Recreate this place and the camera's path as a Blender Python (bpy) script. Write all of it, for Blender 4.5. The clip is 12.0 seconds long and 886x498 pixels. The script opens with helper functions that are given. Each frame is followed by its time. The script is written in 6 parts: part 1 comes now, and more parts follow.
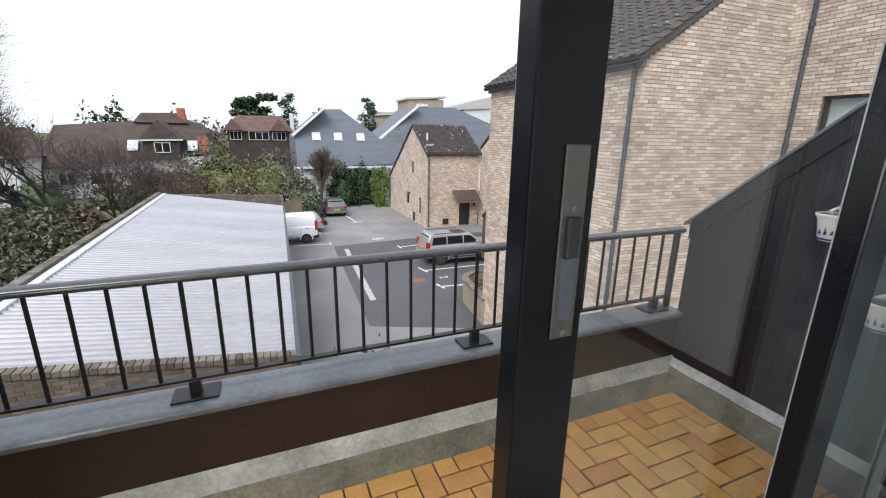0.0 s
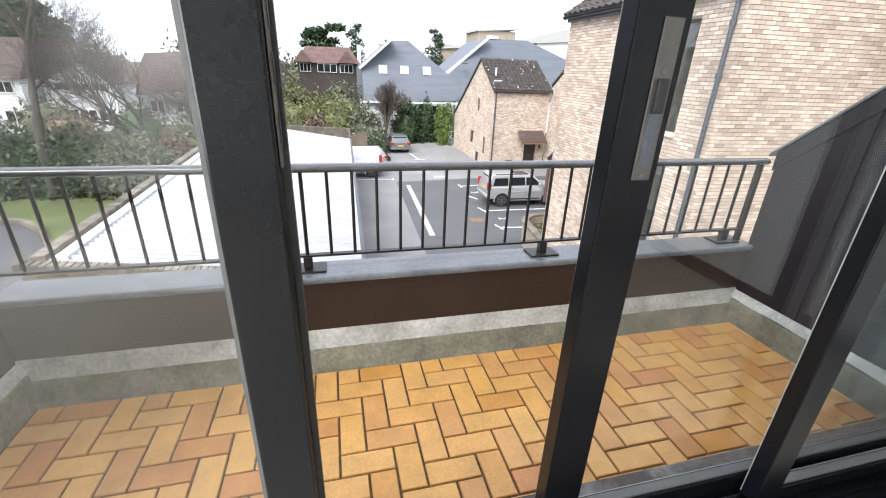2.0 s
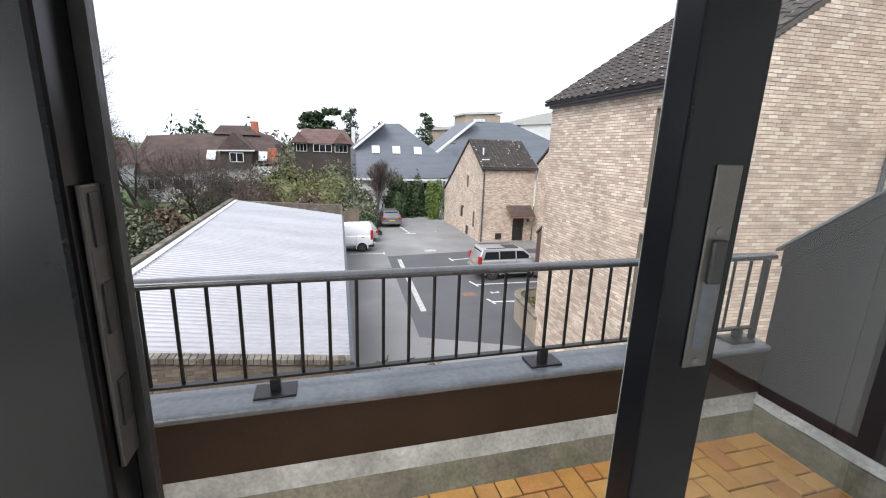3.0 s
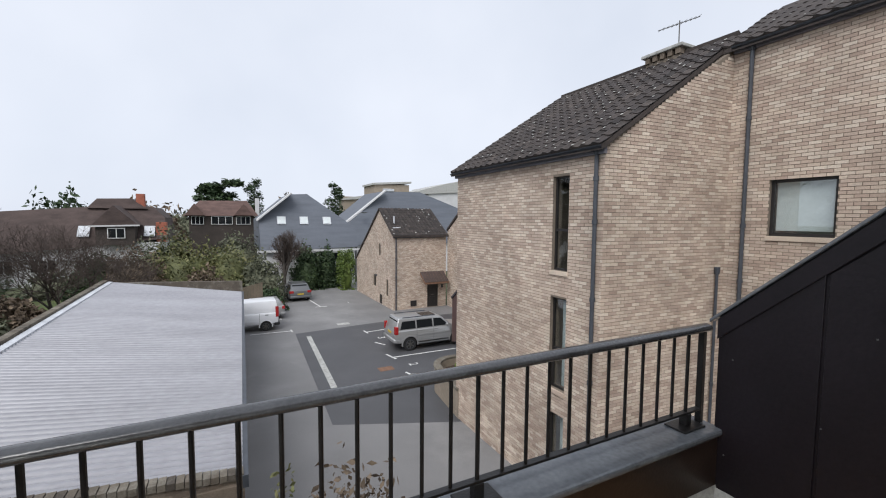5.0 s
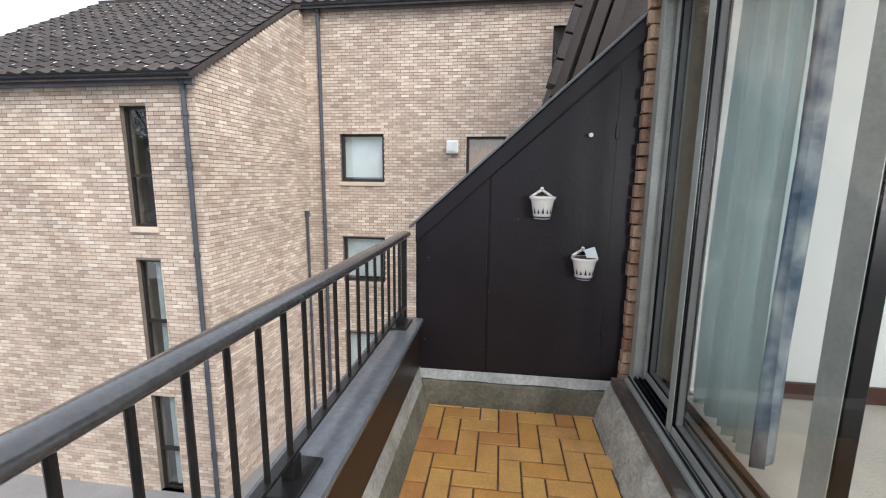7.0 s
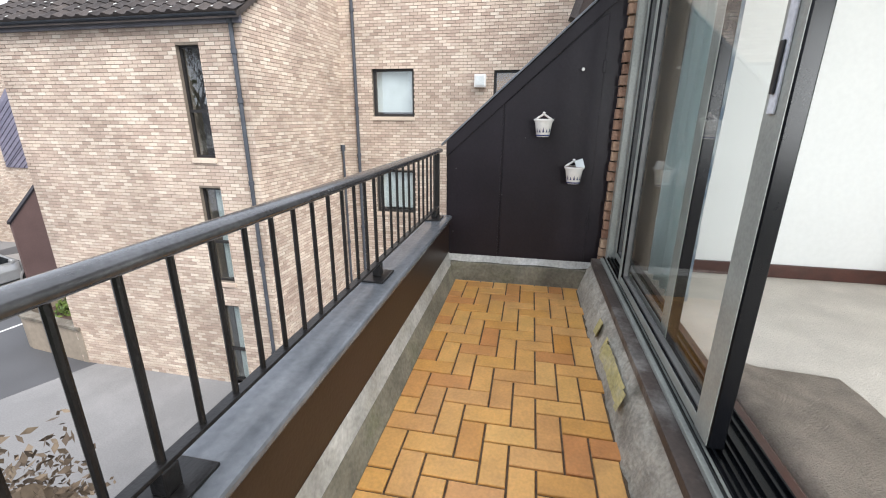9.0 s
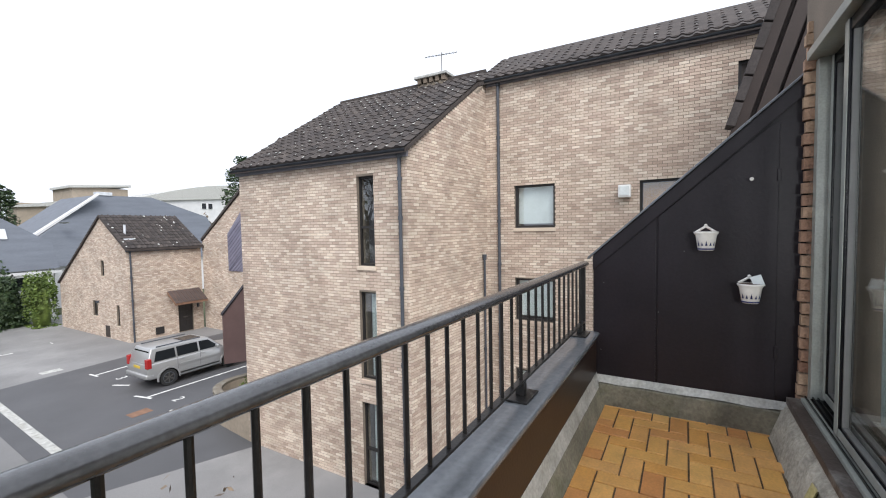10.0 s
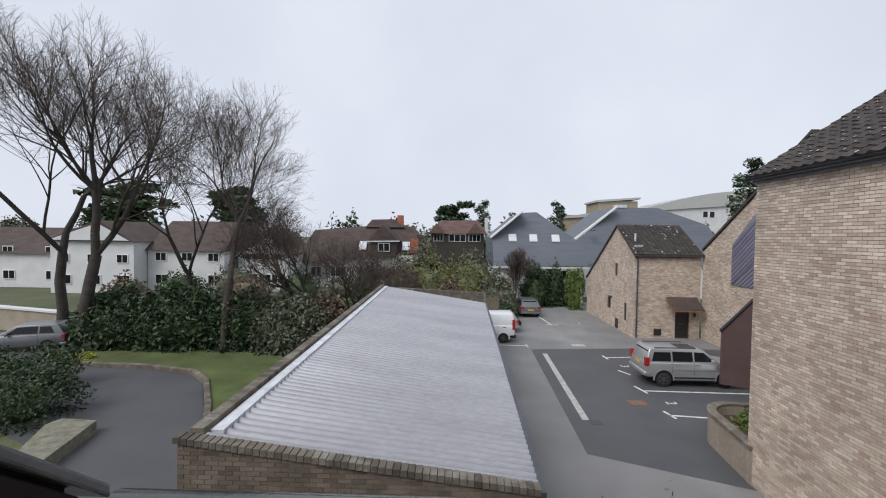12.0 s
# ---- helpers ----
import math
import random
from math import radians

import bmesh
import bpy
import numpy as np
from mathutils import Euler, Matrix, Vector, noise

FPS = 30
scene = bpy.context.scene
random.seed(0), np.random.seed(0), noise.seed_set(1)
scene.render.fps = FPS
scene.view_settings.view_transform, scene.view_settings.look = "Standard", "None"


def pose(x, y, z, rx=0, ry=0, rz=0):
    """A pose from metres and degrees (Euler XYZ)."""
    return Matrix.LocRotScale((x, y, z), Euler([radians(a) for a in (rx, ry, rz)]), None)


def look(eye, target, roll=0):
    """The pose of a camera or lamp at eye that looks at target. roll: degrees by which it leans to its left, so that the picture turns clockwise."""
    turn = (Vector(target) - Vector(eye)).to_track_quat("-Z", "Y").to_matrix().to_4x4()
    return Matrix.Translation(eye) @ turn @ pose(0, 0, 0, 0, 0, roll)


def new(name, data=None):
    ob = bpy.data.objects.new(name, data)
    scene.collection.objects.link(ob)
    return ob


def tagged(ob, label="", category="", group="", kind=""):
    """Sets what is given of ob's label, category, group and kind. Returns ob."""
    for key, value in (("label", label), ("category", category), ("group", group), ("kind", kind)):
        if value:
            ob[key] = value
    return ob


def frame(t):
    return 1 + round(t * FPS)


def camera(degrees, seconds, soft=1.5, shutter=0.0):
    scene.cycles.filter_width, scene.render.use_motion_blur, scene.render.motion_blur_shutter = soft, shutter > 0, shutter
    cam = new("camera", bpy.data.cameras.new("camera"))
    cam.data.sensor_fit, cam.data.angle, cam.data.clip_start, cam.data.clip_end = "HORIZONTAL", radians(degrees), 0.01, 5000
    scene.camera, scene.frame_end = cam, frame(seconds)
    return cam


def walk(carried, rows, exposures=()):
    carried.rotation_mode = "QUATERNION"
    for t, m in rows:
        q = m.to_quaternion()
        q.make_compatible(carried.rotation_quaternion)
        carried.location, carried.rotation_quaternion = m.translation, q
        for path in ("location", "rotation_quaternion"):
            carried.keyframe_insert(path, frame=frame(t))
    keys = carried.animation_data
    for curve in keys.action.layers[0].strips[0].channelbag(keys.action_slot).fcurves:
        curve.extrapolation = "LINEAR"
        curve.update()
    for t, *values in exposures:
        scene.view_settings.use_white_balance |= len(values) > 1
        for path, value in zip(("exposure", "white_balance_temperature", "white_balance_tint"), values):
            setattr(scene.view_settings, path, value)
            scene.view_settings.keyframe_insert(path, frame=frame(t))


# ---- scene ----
cam = camera(93.2, 12.0, soft=1.1)
PATH = [
    (0, (0.032, -0.442, 1.648), (0.782, 1.339, 1.132), 1.0),
    (0.5, (-0.028, -0.5, 1.549), (0.563, 1.266, 0.82), 1.4),
    (1, (-0.094, -0.578, 1.476), (0.395, 1.126, 0.546), 1.7),
    (1.5, (-0.144, -0.67, 1.454), (0.325, 1.023, 0.498), 1.9),
    (2, (-0.155, -0.67, 1.542), (0.318, 1.109, 0.762), 2.3),
    (2.5, (-0.116, -0.559, 1.631), (0.372, 1.293, 1.054), 2.5),
    (3, (-0.076, -0.408, 1.648), (0.452, 1.466, 1.189), 1.9),
    (3.2, (-0.068, -0.323, 1.654), (0.477, 1.557, 1.241), 1.8),
    (4.8, (0.114, 0.014, 1.677), (0.9, 1.848, 1.533), 0.4),
    (5, (0.149, 0.061, 1.676), (1.064, 1.835, 1.537), 0.4),
    (5.5, (0.24, 0.226, 1.612), (1.547, 1.734, 1.485), 0.5),
    (6, (0.241, 0.498, 1.526), (1.918, 1.581, 1.401), 0.7),
    (6.5, (0.21, 0.731, 1.456), (2.11, 1.337, 1.298), 0.5),
    (7, (-0.021, 0.848, 1.424), (1.935, 1.113, 1.1), 0.6),
    (7.5, (-0.358, 0.819, 1.388), (1.573, 0.964, 0.889), 1.5),
    (7.7, (-0.487, 0.771, 1.376), (1.425, 0.929, 0.811), 1.5),
    (9.3, (-0.931, 0.692, 1.349), (0.942, 1.155, 0.824), 0.3),
    (9.5, (-0.934, 0.69, 1.37), (0.962, 1.227, 1.028), 0.1),
    (10, (-0.933, 0.734, 1.395), (0.796, 1.735, 1.295), -1.0),
    (10.5, (-1.051, 0.78, 1.455), (-0.02, 2.493, 1.43), -0.9),
    (11, (-1.119, 0.798, 1.452), (-0.86, 2.781, 1.446), 0.4),
    (11.5, (-1.144, 0.855, 1.469), (-1.264, 2.851, 1.444), 0.7),
    (12, (-1.155, 0.833, 1.5), (-1.205, 2.832, 1.442), 0.8),
]
EXPOSURES = [(0.0, 0.88), (0.8, 1.4), (1.5, 1.72), (2.5, 1.36), (3.2, 1.0), (4.8, 0.32), (5.5, 0.35), (6.5, 0.65), (7.5, 1.35), (9.5, 1.3), (10.0, 0.95), (10.5, 0.3), (11.0, 0.2), (12.0, 0.2)]
walk(cam, [(t, look(eye, target, roll)) for t, eye, target, roll in PATH], EXPOSURES)

# ---- world and light ----
world = bpy.data.worlds.new("overcast_sky")
scene.world = world
world.use_nodes = True
wn, wl = world.node_tree.nodes, world.node_tree.links
sky = wn.new("ShaderNodeTexSky")
sky.sky_type = "NISHITA"
sky.sun_disc = False
sky.sun_elevation, sky.sun_rotation = radians(42), radians(200)
soft_sky = wn.new("ShaderNodeHueSaturation")
soft_sky.inputs["Saturation"].default_value = 0.25
cloud = wn.new("ShaderNodeMixRGB")
cloud.inputs["Fac"].default_value = 0.9
cloud.inputs["Color2"].default_value = (6.9, 7.15, 7.6, 1)
cloud_noise = wn.new("ShaderNodeTexNoise")
cloud_noise.inputs["Scale"].default_value = 2.2
cloud_noise.inputs["Detail"].default_value = 4
cloud_ramp = wn.new("ShaderNodeValToRGB")
cloud_ramp.color_ramp.elements[0].position, cloud_ramp.color_ramp.elements[0].color = 0.3, (6.0, 6.5, 7.5, 1)
cloud_ramp.color_ramp.elements[1].position, cloud_ramp.color_ramp.elements[1].color = 0.7, (7.1, 7.5, 8.4, 1)
wl.new(cloud_noise.outputs["Fac"], cloud_ramp.inputs["Fac"])
wl.new(cloud_ramp.outputs["Color"], cloud.inputs["Color2"])
wl.new(sky.outputs["Color"], soft_sky.inputs["Color"])
wl.new(soft_sky.outputs["Color"], cloud.inputs["Color1"])
wl.new(cloud.outputs["Color"], wn["Background"].inputs["Color"])
wn["Background"].inputs["Strength"].default_value = 0.1
sun_data = bpy.data.lights.new("sun", "SUN")
sun_data.energy, sun_data.angle, sun_data.color = 2.0, radians(40), (1.0, 0.985, 0.97)
sun = new("sun", sun_data)
sun.matrix_world = look((0, 0, 60), (26, 26, 20))

# ---- materials ----


def make_mat(name, color, rough=0.7, metal=0.0, vary=0.15, scale=6.0, fine=60.0, bump=0.2, island=0.0, per_object=0.0, tones=None, stain=None, stain_amount=0.3, stretch=(1, 1, 1), bump_distance=0.01):
    """A surface with variation at two scales, wear and fine relief, in metres."""
    m = bpy.data.materials.new(name)
    m.use_nodes = True
    n, l = m.node_tree.nodes, m.node_tree.links
    b = n["Principled BSDF"]
    b.inputs["Roughness"].default_value, b.inputs["Metallic"].default_value = rough, metal
    geo = n.new("ShaderNodeNewGeometry")
    pos = n.new("ShaderNodeVectorMath")
    pos.operation = "MULTIPLY"
    pos.inputs[1].default_value = stretch
    l.new(geo.outputs["Position"], pos.inputs[0])
    big, small = n.new("ShaderNodeTexNoise"), n.new("ShaderNodeTexNoise")
    big.inputs["Scale"].default_value, big.inputs["Detail"].default_value = scale, 5
    small.inputs["Scale"].default_value, small.inputs["Detail"].default_value = fine, 3
    for t in (big, small):
        l.new(pos.outputs[0], t.inputs["Vector"])
    base = n.new("ShaderNodeRGB")
    base.outputs[0].default_value = (*color, 1)
    out = base.outputs[0]
    if tones:
        ramp = n.new("ShaderNodeValToRGB")
        ramp.color_ramp.interpolation = "LINEAR"
        els = ramp.color_ramp.elements
        while len(els) < len(tones):
            els.new(0.5)
        for i, c in enumerate(tones):
            els[i].position, els[i].color = i / (len(tones) - 1), (*c, 1)
        if per_object:
            src = n.new("ShaderNodeObjectInfo").outputs["Random"]
        elif island:
            src = geo.outputs["Random Per Island"]
        else:
            src = big.outputs["Fac"]
        l.new(src, ramp.inputs["Fac"])
        out = ramp.outputs["Color"]
    if stain:
        sn = n.new("ShaderNodeTexNoise")
        sn.inputs["Scale"].default_value, sn.inputs["Detail"].default_value, sn.inputs["Roughness"].default_value = scale * 0.6, 6, 0.7
        l.new(pos.outputs[0], sn.inputs["Vector"])
        sr = n.new("ShaderNodeMapRange")
        sr.inputs[1].default_value, sr.inputs[2].default_value, sr.inputs[4].default_value = 0.5, 0.72, stain_amount
        l.new(sn.outputs["Fac"], sr.inputs[0])
        sm = n.new("ShaderNodeMixRGB")
        sm.inputs["Color2"].default_value = (*stain, 1)
        l.new(sr.outputs[0], sm.inputs["Fac"])
        l.new(out, sm.inputs["Color1"])
        out = sm.outputs[0]
    for tex, amount in ((big, vary), (small, vary * 0.7)):
        mr = n.new("ShaderNodeMapRange")
        mr.inputs[1].default_value, mr.inputs[2].default_value = 0.3, 0.7
        mr.inputs[3].default_value, mr.inputs[4].default_value = 1 - amount, 1 + amount
        l.new(tex.outputs["Fac"], mr.inputs[0])
        mul = n.new("ShaderNodeVectorMath")
        mul.operation = "SCALE"
        l.new(out, mul.inputs[0])
        l.new(mr.outputs[0], mul.inputs["Scale"])
        out = mul.outputs[0]
    l.new(out, b.inputs["Base Color"])
    if bump:
        bn = n.new("ShaderNodeBump")
        bn.inputs["Strength"].default_value, bn.inputs["Distance"].default_value = bump, bump_distance
        l.new(small.outputs["Fac"], bn.inputs["Height"])
        l.new(bn.outputs[0], b.inputs["Normal"])
    return m


def make_glass(name, tint=(0.985, 0.992, 0.99), rough=0.0, straight=0.035):
    m = bpy.data.materials.new(name)
    m.use_nodes = True
    n, l = m.node_tree.nodes, m.node_tree.links
    n.remove(n["Principled BSDF"])
    clear, gloss, mix, fres = n.new("ShaderNodeBsdfTransparent"), n.new("ShaderNodeBsdfGlossy"), n.new("ShaderNodeMixShader"), n.new("ShaderNodeLayerWeight")
    clear.inputs[0].default_value = (*tint, 1)
    gloss.inputs["Roughness"].default_value = rough
    steep, amount = n.new("ShaderNodeMath"), n.new("ShaderNodeMapRange")
    steep.operation = "POWER"
    steep.inputs[1].default_value = 5.0
    amount.inputs[3].default_value, amount.inputs[4].default_value = straight, 0.7
    l.new(fres.outputs["Facing"], steep.inputs[0])
    l.new(steep.outputs[0], amount.inputs[0])
    l.new(amount.outputs[0], mix.inputs[0])
    l.new(clear.outputs[0], mix.inputs[1])
    l.new(gloss.outputs[0], mix.inputs[2])
    l.new(mix.outputs[0], n["Material Output"].inputs["Surface"])
    return m


BRICK_TONES = [(0.37, 0.28, 0.225), (0.52, 0.415, 0.335), (0.59, 0.495, 0.40), (0.43, 0.33, 0.27), (0.57, 0.47, 0.385), (0.66, 0.575, 0.48), (0.41, 0.31, 0.25), (0.54, 0.43, 0.35)]
M = dict(
    brick=make_mat("buff_brick", (0.4, 0.3, 0.2), 0.9, vary=0.16, scale=0.8, fine=45, bump=0.5, island=1, tones=BRICK_TONES, stain=(0.24, 0.18, 0.13), stain_amount=0.14),
    brick_piece=make_mat("buff_brick_piece", (0.4, 0.3, 0.2), 0.9, vary=0.16, scale=0.8, fine=45, bump=0.5, per_object=1, tones=BRICK_TONES, stain=(0.24, 0.18, 0.13), stain_amount=0.14),
    pier=make_mat("brown_pier_brick", (0.3, 0.2, 0.14), 0.9, vary=0.2, scale=8, fine=90, bump=0.6, per_object=1, tones=[(0.24, 0.13, 0.085), (0.34, 0.22, 0.15), (0.40, 0.28, 0.19), (0.28, 0.16, 0.11)]),
    mortar=make_mat("mortar", (0.20, 0.165, 0.13), 0.95, vary=0.15, scale=3, fine=80, bump=0.4),
    coping=make_mat("mossy_coping_brick", (0.2, 0.16, 0.12), 0.95, vary=0.25, scale=3, fine=40, bump=0.6, per_object=1, tones=[(0.07, 0.058, 0.047), (0.12, 0.10, 0.078), (0.16, 0.138, 0.108), (0.09, 0.077, 0.06)], stain=(0.3, 0.29, 0.25), stain_amount=0.7),
    oldbrick=make_mat("weathered_brick", (0.2, 0.15, 0.11), 0.95, vary=0.2, scale=2, fine=40, bump=0.5, island=1, tones=[(0.11, 0.085, 0.065), (0.165, 0.13, 0.10), (0.20, 0.165, 0.13), (0.13, 0.10, 0.08)], stain=(0.1, 0.09, 0.06), stain_amount=0.5),
    roof=make_mat("brown_concrete_tile", (0.05, 0.04, 0.037), 0.85, vary=0.3, scale=3, fine=30, bump=0.5, island=1, tones=[(0.028, 0.023, 0.022), (0.05, 0.04, 0.036), (0.04, 0.033, 0.032), (0.062, 0.05, 0.044)]),
    lichen=make_mat("pale_lichen", (0.5, 0.5, 0.47), 0.95, vary=0.2, scale=20),
    tile=make_mat("ochre_quarry_tile", (0.6, 0.35, 0.12), 0.38, vary=0.12, scale=7, fine=70, bump=0.12, per_object=1, tones=[(0.60, 0.28, 0.07), (0.70, 0.38, 0.11), (0.68, 0.36, 0.12), (0.74, 0.42, 0.13), (0.56, 0.24, 0.08), (0.70, 0.40, 0.14)], stain=(0.45, 0.24, 0.1), stain_amount=0.35),
    grout=make_mat("dark_grout", (0.14, 0.10, 0.065), 0.95, vary=0.3, scale=12, bump=0.5),
    cement=make_mat("mossy_cement", (0.19, 0.18, 0.14), 0.9, vary=0.3, scale=5, fine=50, bump=0.6, stain=(0.09, 0.10, 0.04), stain_amount=0.75),
    lead=make_mat("weathered_lead", (0.42, 0.42, 0.40), 0.7, vary=0.25, scale=6, fine=50, bump=0.4, stain=(0.27, 0.26, 0.22), stain_amount=0.8),
    cap=make_mat("wet_grey_cap", (0.125, 0.135, 0.15), 0.22, vary=0.18, scale=4, fine=40, bump=0.15, stain=(0.19, 0.20, 0.215), stain_amount=0.6),
    board=make_mat("dark_brown_board", (0.030, 0.019, 0.015), 0.42, vary=0.15, scale=3, fine=60, bump=0.08),
    panel=make_mat("black_brown_panel", (0.014, 0.011, 0.0145), 0.42, vary=0.18, scale=3, fine=50, bump=0.1),
    rail=make_mat("black_railing_paint", (0.016, 0.015, 0.015), 0.32, vary=0.25, scale=9, fine=90, bump=0.12),
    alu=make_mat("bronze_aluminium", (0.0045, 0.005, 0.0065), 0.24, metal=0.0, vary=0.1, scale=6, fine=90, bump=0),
    # same frame metal, made paler outside to stand for reflected sky
    alu_out=make_mat("sky_toned_bronze_aluminium", (0.27, 0.285, 0.26), 0.35, vary=0.15, scale=6, fine=90, bump=0.1),
    steel=make_mat("brushed_steel", (0.10, 0.095, 0.09), 0.4, metal=0.6, vary=0.1, scale=12, fine=200, bump=0.05),
    black=make_mat("black_plastic", (0.012, 0.012, 0.013), 0.45, vary=0.1),
    gasket=make_mat("grey_gasket", (0.09, 0.09, 0.09), 0.6, vary=0.1),
    glass=make_glass("door_glass"),
    window_glass=make_glass("window_glass", (0.9, 0.93, 0.93), straight=0.1),
    corr=make_mat("weathered_corrugated_sheet", (0.31, 0.31, 0.335), 0.4, metal=0.1, vary=0.13, scale=0.6, fine=14, bump=0.1, stain=(0.33, 0.33, 0.35), stain_amount=0.6, stretch=(0.35, 1, 1)),
    flash=make_mat("pale_flashing", (0.55, 0.57, 0.6), 0.5, vary=0.2, scale=3),
    asphalt=make_mat("old_grey_asphalt", (0.195, 0.192, 0.192), 0.7, vary=0.14, scale=0.35, fine=30, bump=0.3, stain=(0.29, 0.285, 0.28), stain_amount=0.7),
    asphalt_new=make_mat("dark_asphalt", (0.075, 0.075, 0.08), 0.6, vary=0.12, scale=0.5, fine=40, bump=0.3, stain=(0.095, 0.095, 0.098), stain_amount=0.5),
    paint=make_mat("white_line_paint", (0.62, 0.62, 0.6), 0.7, vary=0.2, scale=4, fine=30),
    grass=make_mat("winter_grass", (0.075, 0.10, 0.028), 0.95, vary=0.3, scale=0.7, fine=25, bump=0.8, stain=(0.11, 0.10, 0.045), stain_amount=0.6, bump_distance=0.04),
    earth=make_mat("rough_ground", (0.075, 0.085, 0.04), 0.95, vary=0.3, scale=0.2, fine=6, bump=0.6),
    leaf=make_mat("dark_hedge_leaf", (0.03, 0.06, 0.018), 0.65, vary=0.35, scale=1.2, fine=12, bump=0, island=1, tones=[(0.016, 0.032, 0.013), (0.038, 0.068, 0.025), (0.028, 0.052, 0.02), (0.06, 0.092, 0.032)]),
    leaf_olive=make_mat("olive_shrub_leaf", (0.09, 0.10, 0.03), 0.7, vary=0.35, scale=0.8, fine=10, bump=0, island=1, tones=[(0.06, 0.075, 0.026), (0.12, 0.13, 0.045), (0.18, 0.17, 0.07), (0.09, 0.10, 0.036)]),
    leaf_grey=make_mat("grey_green_shrub_leaf", (0.09, 0.1, 0.06), 0.75, vary=0.3, scale=0.8, fine=10, bump=0, island=1, tones=[(0.06, 0.07, 0.045), (0.11, 0.12, 0.075), (0.15, 0.155, 0.10)]),
    leaf_dry=make_mat("brown_winter_shrub", (0.15, 0.11, 0.08), 0.8, vary=0.3, scale=0.8, fine=10, bump=0, island=1, tones=[(0.075, 0.055, 0.04), (0.15, 0.11, 0.075), (0.19, 0.145, 0.1)]),
    leaf_bright=make_mat("bright_hedge_leaf", (0.09, 0.14, 0.025), 0.7, vary=0.3, scale=1, fine=10, bump=0, island=1, tones=[(0.06, 0.10, 0.02), (0.12, 0.17, 0.03)]),
    bark=make_mat("grey_brown_bark", (0.05, 0.042, 0.035), 0.9, vary=0.3, scale=3, fine=25, bump=0.6),
    twig=make_mat("bare_twig", (0.085, 0.065, 0.055), 0.9, vary=0.25, scale=2, fine=20, bump=0),
    slate=make_mat("blue_grey_slate", (0.105, 0.117, 0.14), 0.6, vary=0.12, scale=1, fine=12, bump=0.2, stretch=(0.4, 1, 3)),
    oldroof=make_mat("dark_clay_roof", (0.07, 0.05, 0.045), 0.9, vary=0.25, scale=0.8, fine=9, bump=0.4, stretch=(1, 1, 3)),
    redroof=make_mat("red_brown_roof", (0.12, 0.075, 0.065), 0.9, vary=0.25, scale=0.8, fine=9, bump=0.4, stretch=(1, 1, 3)),
    white=make_mat("white_render", (0.58, 0.58, 0.58), 0.8, vary=0.08, scale=0.7, fine=20, bump=0.1),
    darkwall=make_mat("dark_timber_cladding", (0.045, 0.035, 0.03), 0.8, vary=0.2, scale=1, fine=10),
    redbrick=make_mat("red_chimney_brick", (0.33, 0.11, 0.07), 0.9, vary=0.2, scale=2, fine=10),
    beige=make_mat("beige_brick", (0.30, 0.25, 0.195), 0.9, vary=0.12, scale=1, fine=8),
    fence=make_mat("old_fence_boards", (0.13, 0.105, 0.075), 0.9, vary=0.25, scale=1, fine=14),
    purple=make_mat("purple_slate_cladding", (0.17, 0.16, 0.215), 0.55, vary=0.1, scale=2, fine=12, per_object=1, tones=[(0.14, 0.135, 0.185), (0.19, 0.18, 0.235)]),
    maroon=make_mat("maroon_brown_panel", (0.115, 0.07, 0.065), 0.6, vary=0.1, scale=1.5, fine=20),
    upvc=make_mat("white_frame", (0.75, 0.75, 0.74), 0.5, vary=0.05),
    darkframe=make_mat("dark_window_frame", (0.02, 0.018, 0.018), 0.45, vary=0.1),
    blind=make_mat("pale_blind", (0.62, 0.66, 0.66), 0.8, vary=0.08, scale=2, fine=20),
    netcurtain=make_mat("pale_curtain", (0.80, 0.87, 0.87), 0.85, vary=0.06, scale=3, fine=50),
    bluecurtain=make_mat("blue_patterned_curtain", (0.4, 0.5, 0.6), 0.85, vary=0.1, scale=7, tones=[(0.06, 0.11, 0.19), (0.10, 0.17, 0.27), (0.55, 0.6, 0.62), (0.6, 0.64, 0.64)]),
    room=make_mat("interior_wall_paint", (0.68, 0.69, 0.68), 0.85, vary=0.03, scale=1.5, fine=30, bump=0.05),
    carpet=make_mat("beige_carpet", (0.62, 0.57, 0.51), 0.98, vary=0.1, scale=4, fine=140, bump=0.8),
    mat_pile=make_mat("taupe_rug", (0.45, 0.385, 0.325), 0.98, vary=0.2, scale=9, fine=160, bump=1.0),
    redwood=make_mat("dark_red_wood", (0.055, 0.018, 0.012), 0.4, vary=0.25, scale=4, fine=40, bump=0.15, stretch=(0.3, 3, 3)),
    pine=make_mat("orange_pine", (0.42, 0.2, 0.06), 0.45, vary=0.15, scale=4, fine=30, stretch=(0.3, 2, 2)),
    silver=make_mat("silver_car_paint", (0.40, 0.40, 0.40), 0.28, metal=0.5, vary=0.03, scale=2, bump=0),
    grey_paint=make_mat("grey_car_paint", (0.17, 0.175, 0.18), 0.3, metal=0.5, vary=0.03, scale=2, bump=0),
    van_paint=make_mat("white_van_paint", (0.74, 0.75, 0.77), 0.3, vary=0.03, scale=2, bump=0),
    car_glass=make_mat("dark_car_glass", (0.012, 0.014, 0.016), 0.06, vary=0.05, bump=0),
    tyre=make_mat("black_tyre", (0.018, 0.018, 0.018), 0.85, vary=0.2),
    lamp_red=make_mat("red_lamp_lens", (0.35, 0.02, 0.02), 0.2, vary=0.1, bump=0),
    plate=make_mat("yellow_number_plate", (0.6, 0.42, 0.05), 0.5, vary=0.05, bump=0),
